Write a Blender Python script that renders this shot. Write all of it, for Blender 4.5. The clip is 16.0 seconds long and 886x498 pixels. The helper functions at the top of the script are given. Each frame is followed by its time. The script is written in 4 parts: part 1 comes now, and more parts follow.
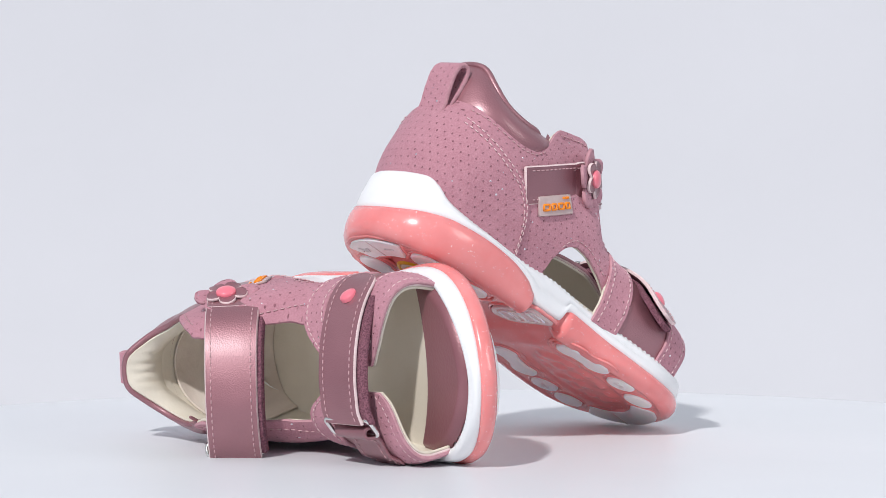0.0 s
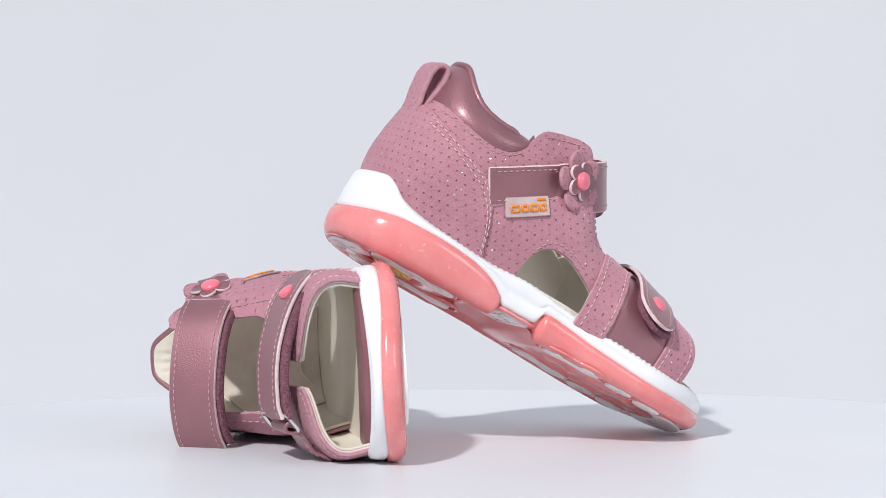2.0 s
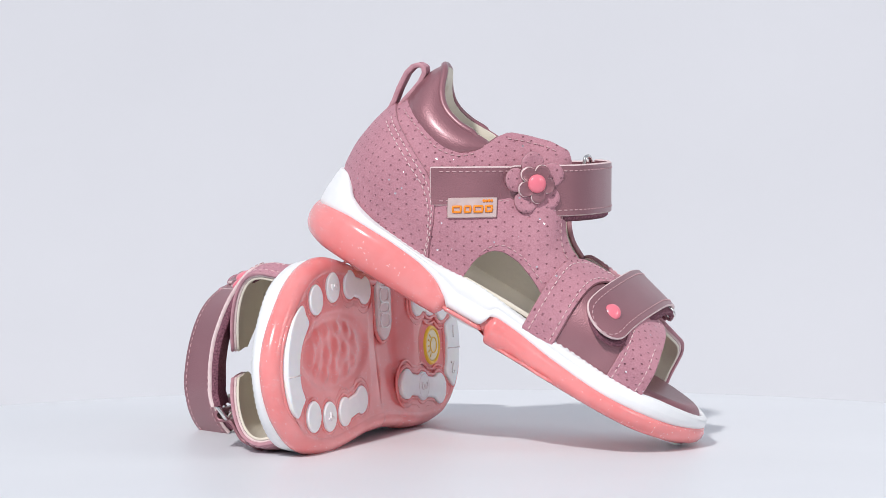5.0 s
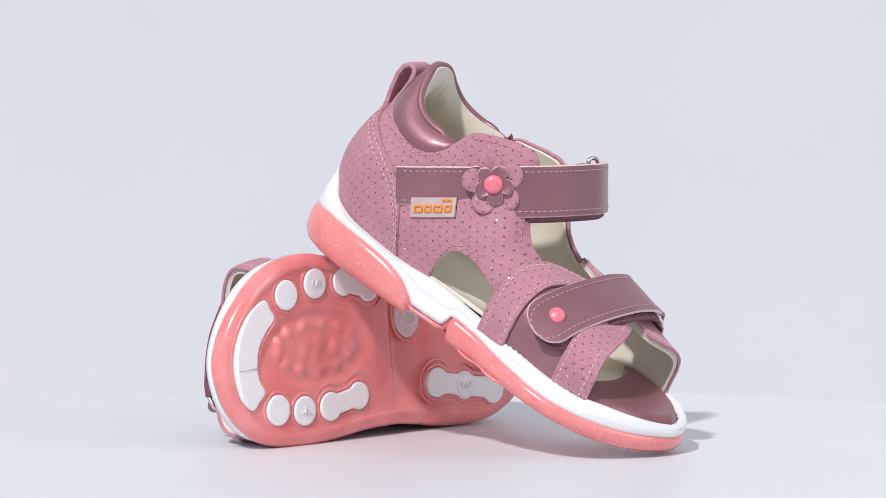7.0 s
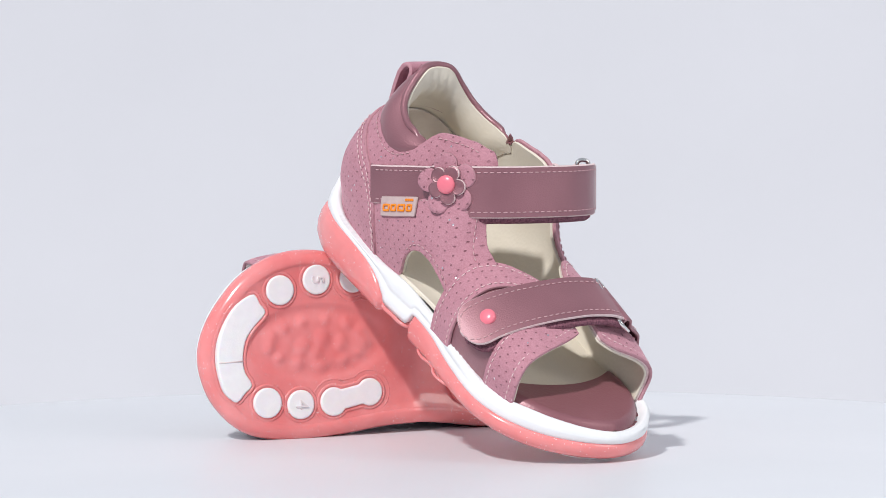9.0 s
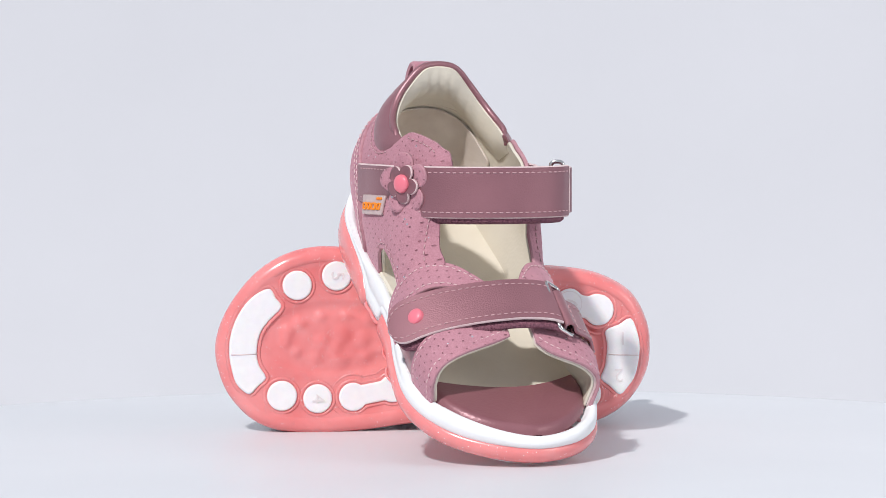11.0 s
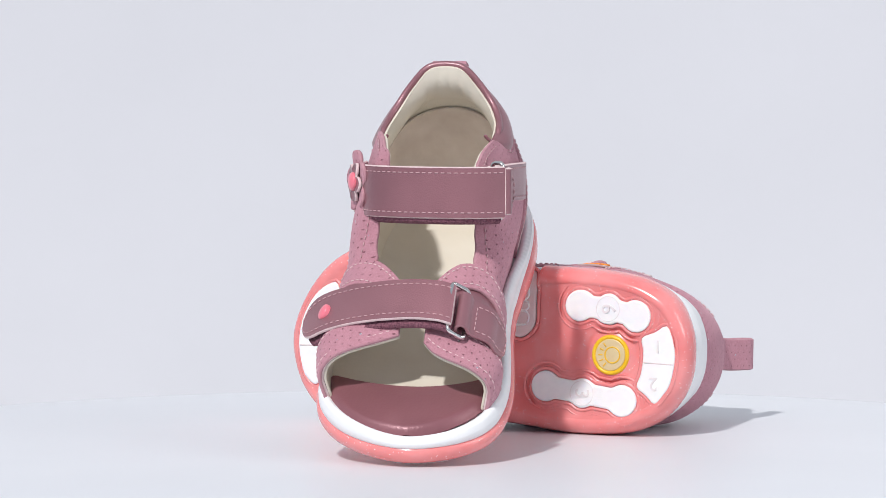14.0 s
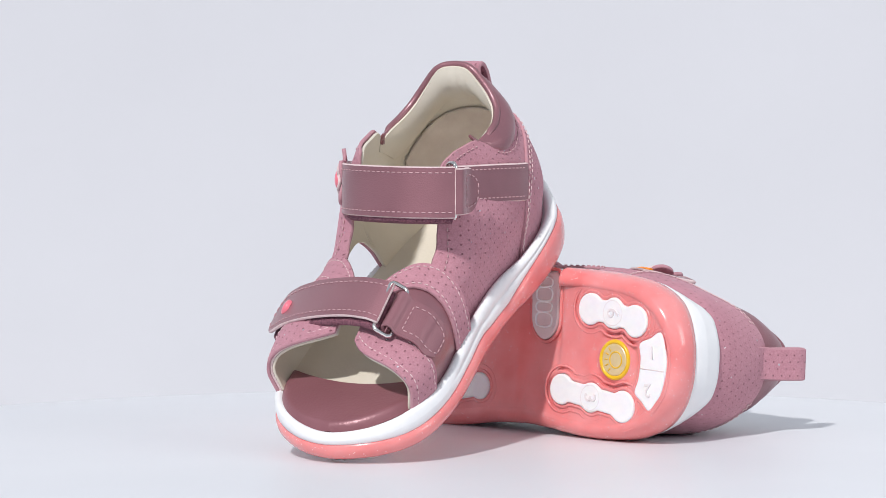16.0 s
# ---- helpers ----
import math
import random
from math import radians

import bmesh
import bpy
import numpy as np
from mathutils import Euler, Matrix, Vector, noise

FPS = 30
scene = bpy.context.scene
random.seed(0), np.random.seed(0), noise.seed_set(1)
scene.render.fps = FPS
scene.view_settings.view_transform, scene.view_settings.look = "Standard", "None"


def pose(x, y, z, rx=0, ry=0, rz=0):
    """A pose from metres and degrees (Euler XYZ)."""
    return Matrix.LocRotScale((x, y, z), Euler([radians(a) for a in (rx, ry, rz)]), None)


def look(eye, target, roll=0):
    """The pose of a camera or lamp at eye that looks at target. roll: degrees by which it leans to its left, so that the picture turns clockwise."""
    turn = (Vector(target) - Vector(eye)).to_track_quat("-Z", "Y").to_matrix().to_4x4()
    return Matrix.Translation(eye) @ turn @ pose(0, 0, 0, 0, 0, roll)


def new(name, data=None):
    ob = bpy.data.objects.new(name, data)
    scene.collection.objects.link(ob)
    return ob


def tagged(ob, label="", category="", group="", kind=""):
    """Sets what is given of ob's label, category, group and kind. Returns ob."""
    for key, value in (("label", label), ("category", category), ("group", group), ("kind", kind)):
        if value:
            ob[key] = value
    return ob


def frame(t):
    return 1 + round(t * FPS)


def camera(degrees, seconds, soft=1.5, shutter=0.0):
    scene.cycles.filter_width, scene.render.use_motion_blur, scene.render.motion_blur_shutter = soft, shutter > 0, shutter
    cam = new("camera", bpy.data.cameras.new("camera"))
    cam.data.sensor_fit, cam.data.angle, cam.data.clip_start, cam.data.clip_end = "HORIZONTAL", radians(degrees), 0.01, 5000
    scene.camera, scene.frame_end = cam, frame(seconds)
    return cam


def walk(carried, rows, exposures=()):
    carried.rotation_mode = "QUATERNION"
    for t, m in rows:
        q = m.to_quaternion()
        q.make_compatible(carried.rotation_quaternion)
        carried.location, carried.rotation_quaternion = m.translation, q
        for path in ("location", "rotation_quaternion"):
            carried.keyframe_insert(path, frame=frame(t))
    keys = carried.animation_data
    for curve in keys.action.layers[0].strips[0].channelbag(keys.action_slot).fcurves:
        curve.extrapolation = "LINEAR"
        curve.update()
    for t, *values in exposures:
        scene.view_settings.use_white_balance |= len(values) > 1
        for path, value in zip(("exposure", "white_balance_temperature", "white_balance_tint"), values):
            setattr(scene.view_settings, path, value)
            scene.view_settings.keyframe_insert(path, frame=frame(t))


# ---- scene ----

from math import pi, sin, cos

# ---- camera ----
cam = camera(13.10, 16.0, soft=0.85)
CAM = Matrix.Translation((0, -1.43, 0.1640)) @ Matrix.Rotation(0.006346, 4, "Z") @ Matrix.Rotation(pi / 2 - 0.064697, 4, "X")
walk(cam, [(0.0, CAM), (16.0, CAM)])

# ---- light: a white studio, one hard lamp from the front, one soft box from the side ----
scene.view_settings.exposure = 0.0
world = bpy.data.worlds.new("studio")
scene.world = world
world.use_nodes = True
wn = world.node_tree.nodes["Background"]
wn.inputs[0].default_value = (0.81, 0.88, 1.015, 1)
wn.inputs[1].default_value = 0.48

key = bpy.data.lights.new("key_lamp", "SUN")
key.energy, key.angle, key.color = 2.64, radians(2.9), (1.0, 0.98, 0.98)
new("key_lamp", key).matrix_world = look((-0.42, -0.90, 0.95), (0, 0, 0))

box = bpy.data.lights.new("soft_box", "AREA")
box.shape, box.size, box.energy, box.color = "SQUARE", 0.5, 3.2, (1.0, 0.97, 0.94)
new("soft_box", box).matrix_world = look((1.15, -0.60, 0.62), (0, 0, 0.05))


# ---- materials ----
def material(name, color, rough=0.6, metal=0.0, **extra):
    m = bpy.data.materials.new(name)
    m.use_nodes = True
    b = m.node_tree.nodes["Principled BSDF"]
    b.inputs["Base Color"].default_value = (*color, 1)
    b.inputs["Roughness"].default_value = rough
    b.inputs["Metallic"].default_value = metal
    for k, val in extra.items():
        b.inputs[k.replace("_", " ")].default_value = val
    return m, m.node_tree.nodes, m.node_tree.links, b


def noise_tex(nodes, links, coord, scale, detail=3.0):
    n = nodes.new("ShaderNodeTexNoise")
    n.inputs["Scale"].default_value, n.inputs["Detail"].default_value = scale, detail
    links.new(coord, n.inputs["Vector"])
    return n.outputs["Fac"]


def ramp(nodes, links, fac, stops):
    r = nodes.new("ShaderNodeValToRGB")
    while len(r.color_ramp.elements) < len(stops):
        r.color_ramp.elements.new(0.5)
    for e, (p, c) in zip(r.color_ramp.elements, stops):
        e.position, e.color = p, (*c, 1)
    links.new(fac, r.inputs[0])
    return r.outputs[0]


def math_node(nodes, links, op, a, b=None):
    n = nodes.new("ShaderNodeMath")
    n.operation = op
    for i, x in enumerate((a, b)):
        if x is None:
            continue
        if isinstance(x, (int, float)):
            n.inputs[i].default_value = x
        else:
            links.new(x, n.inputs[i])
    return n.outputs[0]


def mix_color(nodes, links, fac, a, b, mode="MIX"):
    n = nodes.new("ShaderNodeMix")
    n.data_type, n.blend_type = "RGBA", mode
    for i, x in ((0, fac), (6, a), (7, b)):
        if isinstance(x, (int, float)):
            n.inputs[i].default_value = x
        elif isinstance(x, tuple):
            n.inputs[i].default_value = (*x, 1)
        else:
            links.new(x, n.inputs[i])
    return n.outputs[2]


def bump(nodes, links, b, height, strength, dist):
    n = nodes.new("ShaderNodeBump")
    n.inputs["Strength"].default_value, n.inputs["Distance"].default_value = strength, dist
    links.new(height, n.inputs["Height"])
    links.new(n.outputs[0], b.inputs["Normal"])


def suede_material():
    m, N, L, b = material("rose_suede", (0.40, 0.15, 0.20), 0.92, 0.0, Sheen_Weight=0.35, Sheen_Roughness=0.5)
    b.inputs["Sheen Tint"].default_value = (0.95, 0.62, 0.70, 1)
    co = N.new("ShaderNodeTexCoord")
    uv = N.new("ShaderNodeUVMap")
    sep = N.new("ShaderNodeSeparateXYZ")
    L.new(uv.outputs[0], sep.inputs[0])
    # perforations in staggered rows, 3.4 mm apart
    row = math_node(N, L, "DIVIDE", sep.outputs[1], 0.0029)
    odd = math_node(N, L, "MULTIPLY", math_node(N, L, "MODULO", math_node(N, L, "FLOOR", row), 2.0), 0.5)
    col = math_node(N, L, "ADD", math_node(N, L, "DIVIDE", sep.outputs[0], 0.0034), odd)
    fx = math_node(N, L, "SUBTRACT", math_node(N, L, "FRACT", col), 0.5)
    fy = math_node(N, L, "MULTIPLY", math_node(N, L, "SUBTRACT", math_node(N, L, "FRACT", row), 0.5), 0.86)
    d = math_node(N, L, "SQRT", math_node(N, L, "ADD", math_node(N, L, "MULTIPLY", fx, fx), math_node(N, L, "MULTIPLY", fy, fy)))
    hole = N.new("ShaderNodeMapRange")
    hole.inputs[1].default_value, hole.inputs[2].default_value = 0.068, 0.125
    hole.inputs[3].default_value, hole.inputs[4].default_value = 1.0, 0.0
    L.new(d, hole.inputs[0])
    nap = noise_tex(N, L, co.outputs["Object"], 45.0, 4.0)
    fine = noise_tex(N, L, co.outputs["Object"], 1600.0, 2.0)
    base = ramp(N, L, nap, [(0.30, (0.380, 0.160, 0.202)), (0.70, (0.545, 0.256, 0.308))])
    mid = noise_tex(N, L, co.outputs["Object"], 330.0, 5.0)
    base = mix_color(N, L, math_node(N, L, "MULTIPLY", mid, 0.85), base, (0.27, 0.088, 0.122))
    base = mix_color(N, L, math_node(N, L, "MULTIPLY", fine, 0.80), base, (0.64, 0.332, 0.390))
    # some holes are pressed nearly shut
    worn = N.new("ShaderNodeMapRange")
    worn.inputs[1].default_value, worn.inputs[2].default_value = 0.36, 0.62
    worn.inputs[3].default_value, worn.inputs[4].default_value = 0.28, 0.74
    L.new(noise_tex(N, L, co.outputs["Object"], 150.0, 2.0), worn.inputs[0])
    base = mix_color(N, L, math_node(N, L, "MULTIPLY", hole.outputs[0], worn.outputs[0]), base, (0.13, 0.028, 0.045))
    # a few glitter grains
    vor = N.new("ShaderNodeTexVoronoi")
    vor.inputs["Scale"].default_value = 900
    L.new(co.outputs["Object"], vor.inputs["Vector"])
    pick = N.new("ShaderNodeSeparateColor")
    L.new(vor.outputs["Color"], pick.inputs[0])
    grain = math_node(N, L, "MULTIPLY", math_node(N, L, "GREATER_THAN", pick.outputs[0], 0.990), math_node(N, L, "LESS_THAN", vor.outputs["Distance"], 0.40))
    base = mix_color(N, L, grain, base, (0.95, 0.85, 0.88))
    L.new(base, b.inputs["Base Color"])
    L.new(grain, b.inputs["Metallic"])
    rough = math_node(N, L, "SUBTRACT", 0.92, math_node(N, L, "MULTIPLY", grain, 0.65))
    L.new(rough, b.inputs["Roughness"])
    h = math_node(N, L, "SUBTRACT", math_node(N, L, "ADD", math_node(N, L, "MULTIPLY", fine, 0.6), math_node(N, L, "MULTIPLY", mid, 0.6)), hole.outputs[0])
    bump(N, L, b, h, 0.75, 0.0005)
    return m


def leather_material(name, dark, light, rough=0.36, metal=0.35, grain=650.0, relief=0.35, coat=0.0):
    m, N, L, b = material(name, light, rough, metal, Coat_Weight=coat, Coat_Roughness=0.30, Coat_IOR=1.75)
    co = N.new("ShaderNodeTexCoord")
    big = noise_tex(N, L, co.outputs["Object"], 38.0, 3.0)
    vor = N.new("ShaderNodeTexVoronoi")
    vor.inputs["Scale"].default_value = grain
    L.new(co.outputs["Object"], vor.inputs["Vector"])
    L.new(ramp(N, L, big, [(0.3, dark), (0.7, light)]), b.inputs["Base Color"])
    r = N.new("ShaderNodeMapRange")
    r.inputs[3].default_value, r.inputs[4].default_value = rough - 0.06, rough + 0.10
    L.new(big, r.inputs[0])
    L.new(r.outputs[0], b.inputs["Roughness"])
    crease = noise_tex(N, L, co.outputs["Object"], 800.0, 4.0)
    bump(N, L, b, math_node(N, L, "ADD", vor.outputs["Distance"], math_node(N, L, "MULTIPLY", crease, 0.5)), relief, 0.0004)
    return m


def rubber_material():
    m, N, L, b = material("coral_glitter_rubber", (0.78, 0.17, 0.16), 0.22, 0.0, Subsurface_Weight=0.18, Subsurface_Scale=0.004, Coat_Weight=0.3)
    b.inputs["Subsurface Radius"].default_value = (1.0, 0.35, 0.3)
    co = N.new("ShaderNodeTexCoord")
    big = noise_tex(N, L, co.outputs["Object"], 55.0, 5.0)
    base = ramp(N, L, big, [(0.28, (0.79, 0.200, 0.197)), (0.72, (0.89, 0.318, 0.312))])
    vor = N.new("ShaderNodeTexVoronoi")
    vor.inputs["Scale"].default_value = 1700
    L.new(co.outputs["Object"], vor.inputs["Vector"])
    pick = N.new("ShaderNodeSeparateColor")
    L.new(vor.outputs["Color"], pick.inputs[0])
    grain = math_node(N, L, "MULTIPLY", math_node(N, L, "GREATER_THAN", pick.outputs[0], math_node(N, L, "SUBTRACT", 1.06, math_node(N, L, "MULTIPLY", noise_tex(N, L, co.outputs["Object"], 90.0, 2.0), 0.22))), math_node(N, L, "LESS_THAN", vor.outputs["Distance"], 0.32))
    L.new(mix_color(N, L, grain, base, (1.0, 0.82, 0.80)), b.inputs["Base Color"])
    bump(N, L, b, noise_tex(N, L, co.outputs["Object"], 220.0, 2.0), 0.08, 0.0005)
    return m


def plain_material(name, a, c, rough, scale=120.0, relief=0.1, metal=0.0, **extra):
    m, N, L, b = material(name, a, rough, metal, **extra)
    co = N.new("ShaderNodeTexCoord")
    f = noise_tex(N, L, co.outputs["Object"], scale, 4.0)
    L.new(ramp(N, L, f, [(0.3, a), (0.7, c)]), b.inputs["Base Color"])
    bump(N, L, b, noise_tex(N, L, co.outputs["Object"], scale * 5, 3.0), relief, 0.0004)
    return m


SUEDE = suede_material()
LEATHER = leather_material("mauve_metallic_leather", (0.275, 0.110, 0.132), (0.340, 0.143, 0.168), 0.42, 0.45, 1900.0, 0.26, 0.6)
COLLAR = leather_material("mauve_collar_leather", (0.275, 0.110, 0.132), (0.340, 0.143, 0.168), 0.44, 0.40, 1700.0, 0.26, 0.5)
INSOLE_TOE = leather_material("mauve_insole_leather", (0.25, 0.098, 0.115), (0.30, 0.124, 0.144), 0.36, 0.15, 900.0, 0.12)
SUEDE_EDGE = plain_material("suede_edge", (0.46, 0.23, 0.27), (0.56, 0.30, 0.34), 0.9, 500.0, 0.3)
EDGE = plain_material("raw_pink_edge", (0.70, 0.53, 0.53), (0.82, 0.67, 0.66), 0.8, 500.0, 0.3)
LINING = leather_material("cream_lining_leather", (0.72, 0.66, 0.545), (0.79, 0.735, 0.63), 0.62, 0.0, 700.0, 0.12)
HEEL_LINING = plain_material("beige_suede_lining", (0.66, 0.57, 0.50), (0.82, 0.74, 0.67), 0.95, 70.0, 0.5)
WHITE = plain_material("white_eva_foam", (0.84, 0.85, 0.86), (0.88, 0.885, 0.89), 0.45, 160.0, 0.08)
PAD = plain_material("white_rubber_pad", (0.86, 0.86, 0.87), (0.90, 0.90, 0.90), 0.35, 300.0, 0.15, 0.0, Subsurface_Weight=0.1, Subsurface_Scale=0.002)
CLEARPAD = plain_material("milky_rubber_pad", (0.72, 0.60, 0.60), (0.78, 0.67, 0.66), 0.2, 200.0, 0.1)
RELIEF = plain_material("greyish_white_rubber", (0.76, 0.71, 0.71), (0.82, 0.78, 0.78), 0.35, 300.0, 0.1)
RUBBER = rubber_material()
STRAP_THREAD = plain_material("mauve_thread", (0.52, 0.31, 0.335), (0.60, 0.38, 0.40), 0.7, 900.0, 0.2)
THREAD = plain_material("pink_thread", (0.68, 0.47, 0.49), (0.76, 0.55, 0.56), 0.7, 900.0, 0.2)
VELCRO = plain_material("plum_hook_tape", (0.13, 0.040, 0.064), (0.38, 0.16, 0.21), 0.95, 1500.0, 1.0)
METAL, _, _, _ = material("polished_steel", (0.75, 0.74, 0.72), 0.18, 1.0)
BUTTON, _, _, _ = material("pink_rivet_plastic", (0.86, 0.20, 0.26), 0.28, 0.0, Coat_Weight=0.3)
TAG = plain_material("milky_tag_rubber", (0.53, 0.40, 0.39), (0.60, 0.47, 0.45), 0.3, 300.0, 0.1)
ORANGE, _, _, _ = material("orange_print", (0.95, 0.28, 0.01), 0.4)
YELLOW = plain_material("yellow_rubber", (0.80, 0.48, 0.01), (0.88, 0.56, 0.03), 0.3, 300.0, 0.1)
# the gel is yellow; the grey glare on it is mixed into this colour
DISC = plain_material("yellow_gel_with_glare", (0.64, 0.50, 0.22), (0.70, 0.56, 0.28), 0.30, 300.0, 0.05, 0.0, Coat_Weight=1.0, Coat_Roughness=0.5, Coat_IOR=2.6)
TABLE = plain_material("white_satin_laminate", (0.72, 0.74, 0.77), (0.75, 0.77, 0.80), 0.42, 8.0, 0.012)
WALL = plain_material("white_studio_paper", (0.635, 0.637, 0.662), (0.665, 0.667, 0.692), 0.9, 3.0, 0.05)


# ---- geometry helpers (millimetres in, metres out) ----
SIDE = 1.0


def mesh_part(name, verts, faces, mats, parent=None, label="", uv=None, index=None, smooth=True, mirror=True):
    s = SIDE if mirror else 1.0
    # the lying sandal's ankle is drawn out a little
    tall = 2.6 if mirror and s > 0 else 0.0
    if mirror and s > 0:
        # its heel has sunk a little under its own weight
        sunk = lambda v: v[1] - 0.105 * (v[1] + 25) * min(1.0, max(0.0, (v[2] - 28) / 32)) * min(1.0, max(0.0, (62 - v[0]) / 34))
        verts = [(v[0], sunk(v), v[2]) for v in verts]
    vs = [(v[0] * 0.001, v[1] * 0.001 * s, (v[2] + tall * min(1.0, max(0.0, (v[2] - 36) / 26))) * 0.001) for v in verts]
    fs = [tuple(reversed(f)) for f in faces] if s < 0 else [tuple(f) for f in faces]
    me = bpy.data.meshes.new(name)
    me.from_pydata(vs, [], fs)
    for m in (mats if isinstance(mats, (list, tuple)) else [mats]):
        me.materials.append(m)
    if index is not None:
        me.polygons.foreach_set("material_index", index)
    me.polygons.foreach_set("use_smooth", [smooth] * len(fs))
    if uv is not None:
        layer = me.uv_layers.new(name="UVMap")
        flat = np.array([uv[l.vertex_index] for l in me.loops]).ravel() * 0.001
        layer.data.foreach_set("uv", flat)
    me.validate()
    me.update()
    ob = new(name, me)
    if parent is not None:
        ob.parent = parent
    if label:
        tagged(ob, label)
    return ob


def curve(*pts):
    """A smooth function through (x, y) points that does not overshoot."""
    xs = np.array([p[0] for p in pts], float)
    ys = np.array([p[1] for p in pts], float)
    h = np.diff(xs)
    d = np.diff(ys) / h
    m = np.zeros(len(xs))
    m[0], m[-1] = d[0], d[-1]
    for i in range(1, len(xs) - 1):
        if d[i - 1] * d[i] > 0:
            w1, w2 = 2 * h[i] + h[i - 1], h[i] + 2 * h[i - 1]
            m[i] = (w1 + w2) / (w1 / d[i - 1] + w2 / d[i])

    def f(x):
        x = np.clip(x, xs[0], xs[-1])
        i = np.clip(np.searchsorted(xs, x) - 1, 0, len(xs) - 2)
        t = (x - xs[i]) / h[i]
        return ((1 + 2 * t) * (1 - t) ** 2 * ys[i] + t * (1 - t) ** 2 * h[i] * m[i] + t * t * (3 - 2 * t) * ys[i + 1] + t * t * (t - 1) * h[i] * m[i + 1])
    return f


def normals_of(P):
    du = np.gradient(P, axis=0)
    dv = np.gradient(P, axis=1)
    n = np.cross(du, dv)
    return n / np.maximum(np.linalg.norm(n, axis=2, keepdims=True), 1e-9)


def slab(name, P, thick, mats, parent, label="", out=None, uv=None, lift=0.0, N=None, round_edge=0.35):
    """A grid of points made into a sheet of that thickness with a rounded rim; the rim takes the second material."""
    P = np.array(P, float)
    nu, nv = P.shape[:2]
    given = N is not None
    N = N if given else normals_of(P)
    if given and np.sum(N * normals_of(P)) < 0:
        P, N = P[:, ::-1], N[:, ::-1]
        uv = None if uv is None else np.array(uv)[:, ::-1]
    if out is not None:
        c = np.array(out, float)
        if np.sum((P - c) * N) < 0:
            P, N = P[:, ::-1], -N[:, ::-1]
            uv = None if uv is None else np.array(uv)[:, ::-1]
    low, top = P + N * lift, P + N * (lift + thick)
    idx = lambda i, j: i * nv + j
    verts = list(top.reshape(-1, 3)) + list(low.reshape(-1, 3))
    K = nu * nv
    faces, mi = [], []
    for i in range(nu - 1):
        for j in range(nv - 1):
            a, b, c, d = idx(i, j), idx(i + 1, j), idx(i + 1, j + 1), idx(i, j + 1)
            faces += [(a, b, c, d), (K + d, K + c, K + b, K + a)]
            mi += [0, 0]
    ring = [(i, 0) for i in range(nu)] + [(nu - 1, j) for j in range(1, nv)] + [(i, nv - 1) for i in range(nu - 2, -1, -1)] + [(0, j) for j in range(nv - 2, 0, -1)]
    mid = []
    for i, j in ring:
        ii, jj = min(max(i, 1), nu - 2), min(max(j, 1), nv - 2)
        o = P[i, j] - P[ii, jj]
        o = o / max(np.linalg.norm(o), 1e-9)
        mid.append((top[i, j] + low[i, j]) / 2 + o * thick * round_edge)
    m0 = len(verts)
    # the rim has its own corners, so that it shades apart from the sheet
    rt, rm, rb = m0, m0 + len(ring), m0 + 2 * len(ring)
    verts += [top[i, j] for i, j in ring] + mid + [low[i, j] for i, j in ring]
    n = len(ring)
    rim = 1 if isinstance(mats, (list, tuple)) and len(mats) > 1 else 0
    for k in range(n):
        k2 = (k + 1) % n
        faces += [(rt + k2, rt + k, rm + k, rm + k2), (rm + k2, rm + k, rb + k, rb + k2)]
        mi += [rim, rim]
    if uv is None:
        lu = np.concatenate([[0], np.cumsum(np.linalg.norm(np.diff(P[:, nv // 2], axis=0), axis=1))])
        lv = np.concatenate([[0], np.cumsum(np.linalg.norm(np.diff(P[nu // 2], axis=0), axis=1))])
        uv = np.stack(np.meshgrid(lu, lv, indexing="ij"), 2)
    uv = np.array(uv, float)
    u = list(uv.reshape(-1, 2)) * 2 + [uv[i, j] for i, j in ring] * 3
    return mesh_part(name, verts, faces, mats, parent, label, uv=u, index=mi), top


def seam(name, paths, parent, length=1.55, gap=0.85, r=0.25, mat=None):
    """Rows of short thread stitches along paths of points."""
    for pts in paths:
        verts, faces = [], []
        pts = np.array(pts, float)
        s = np.concatenate([[0], np.cumsum(np.linalg.norm(np.diff(pts, axis=0), axis=1))])
        at = lambda x: np.array([np.interp(x, s, pts[:, k]) for k in range(3)])
        x = 0.4
        while x + length < s[-1]:
            a, c = at(x), at(x + length)
            d = (c - a) / max(np.linalg.norm(c - a), 1e-9)
            up = np.cross(d, (0.3, 0.5, 0.8))
            up /= np.linalg.norm(up)
            w = np.cross(d, up)
            o = len(verts)
            for t, k in ((0.0, 0.35), (0.2, 1.0), (0.8, 1.0), (1.0, 0.35)):
                for g in range(5):
                    verts.append(a + (c - a) * t + (up * cos(g * 2 * pi / 5) + w * sin(g * 2 * pi / 5)) * r * k)
            for q in range(3):
                for g in range(5):
                    faces.append((o + q * 5 + g, o + q * 5 + (g + 1) % 5, o + q * 5 + 5 + (g + 1) % 5, o + q * 5 + 5 + g))
            faces += [tuple(o + g for g in range(4, -1, -1)), tuple(o + 15 + g for g in range(5))]
            x += length + gap
        tagged(mesh_part(name, verts, faces, mat or THREAD, parent), kind="stuff")


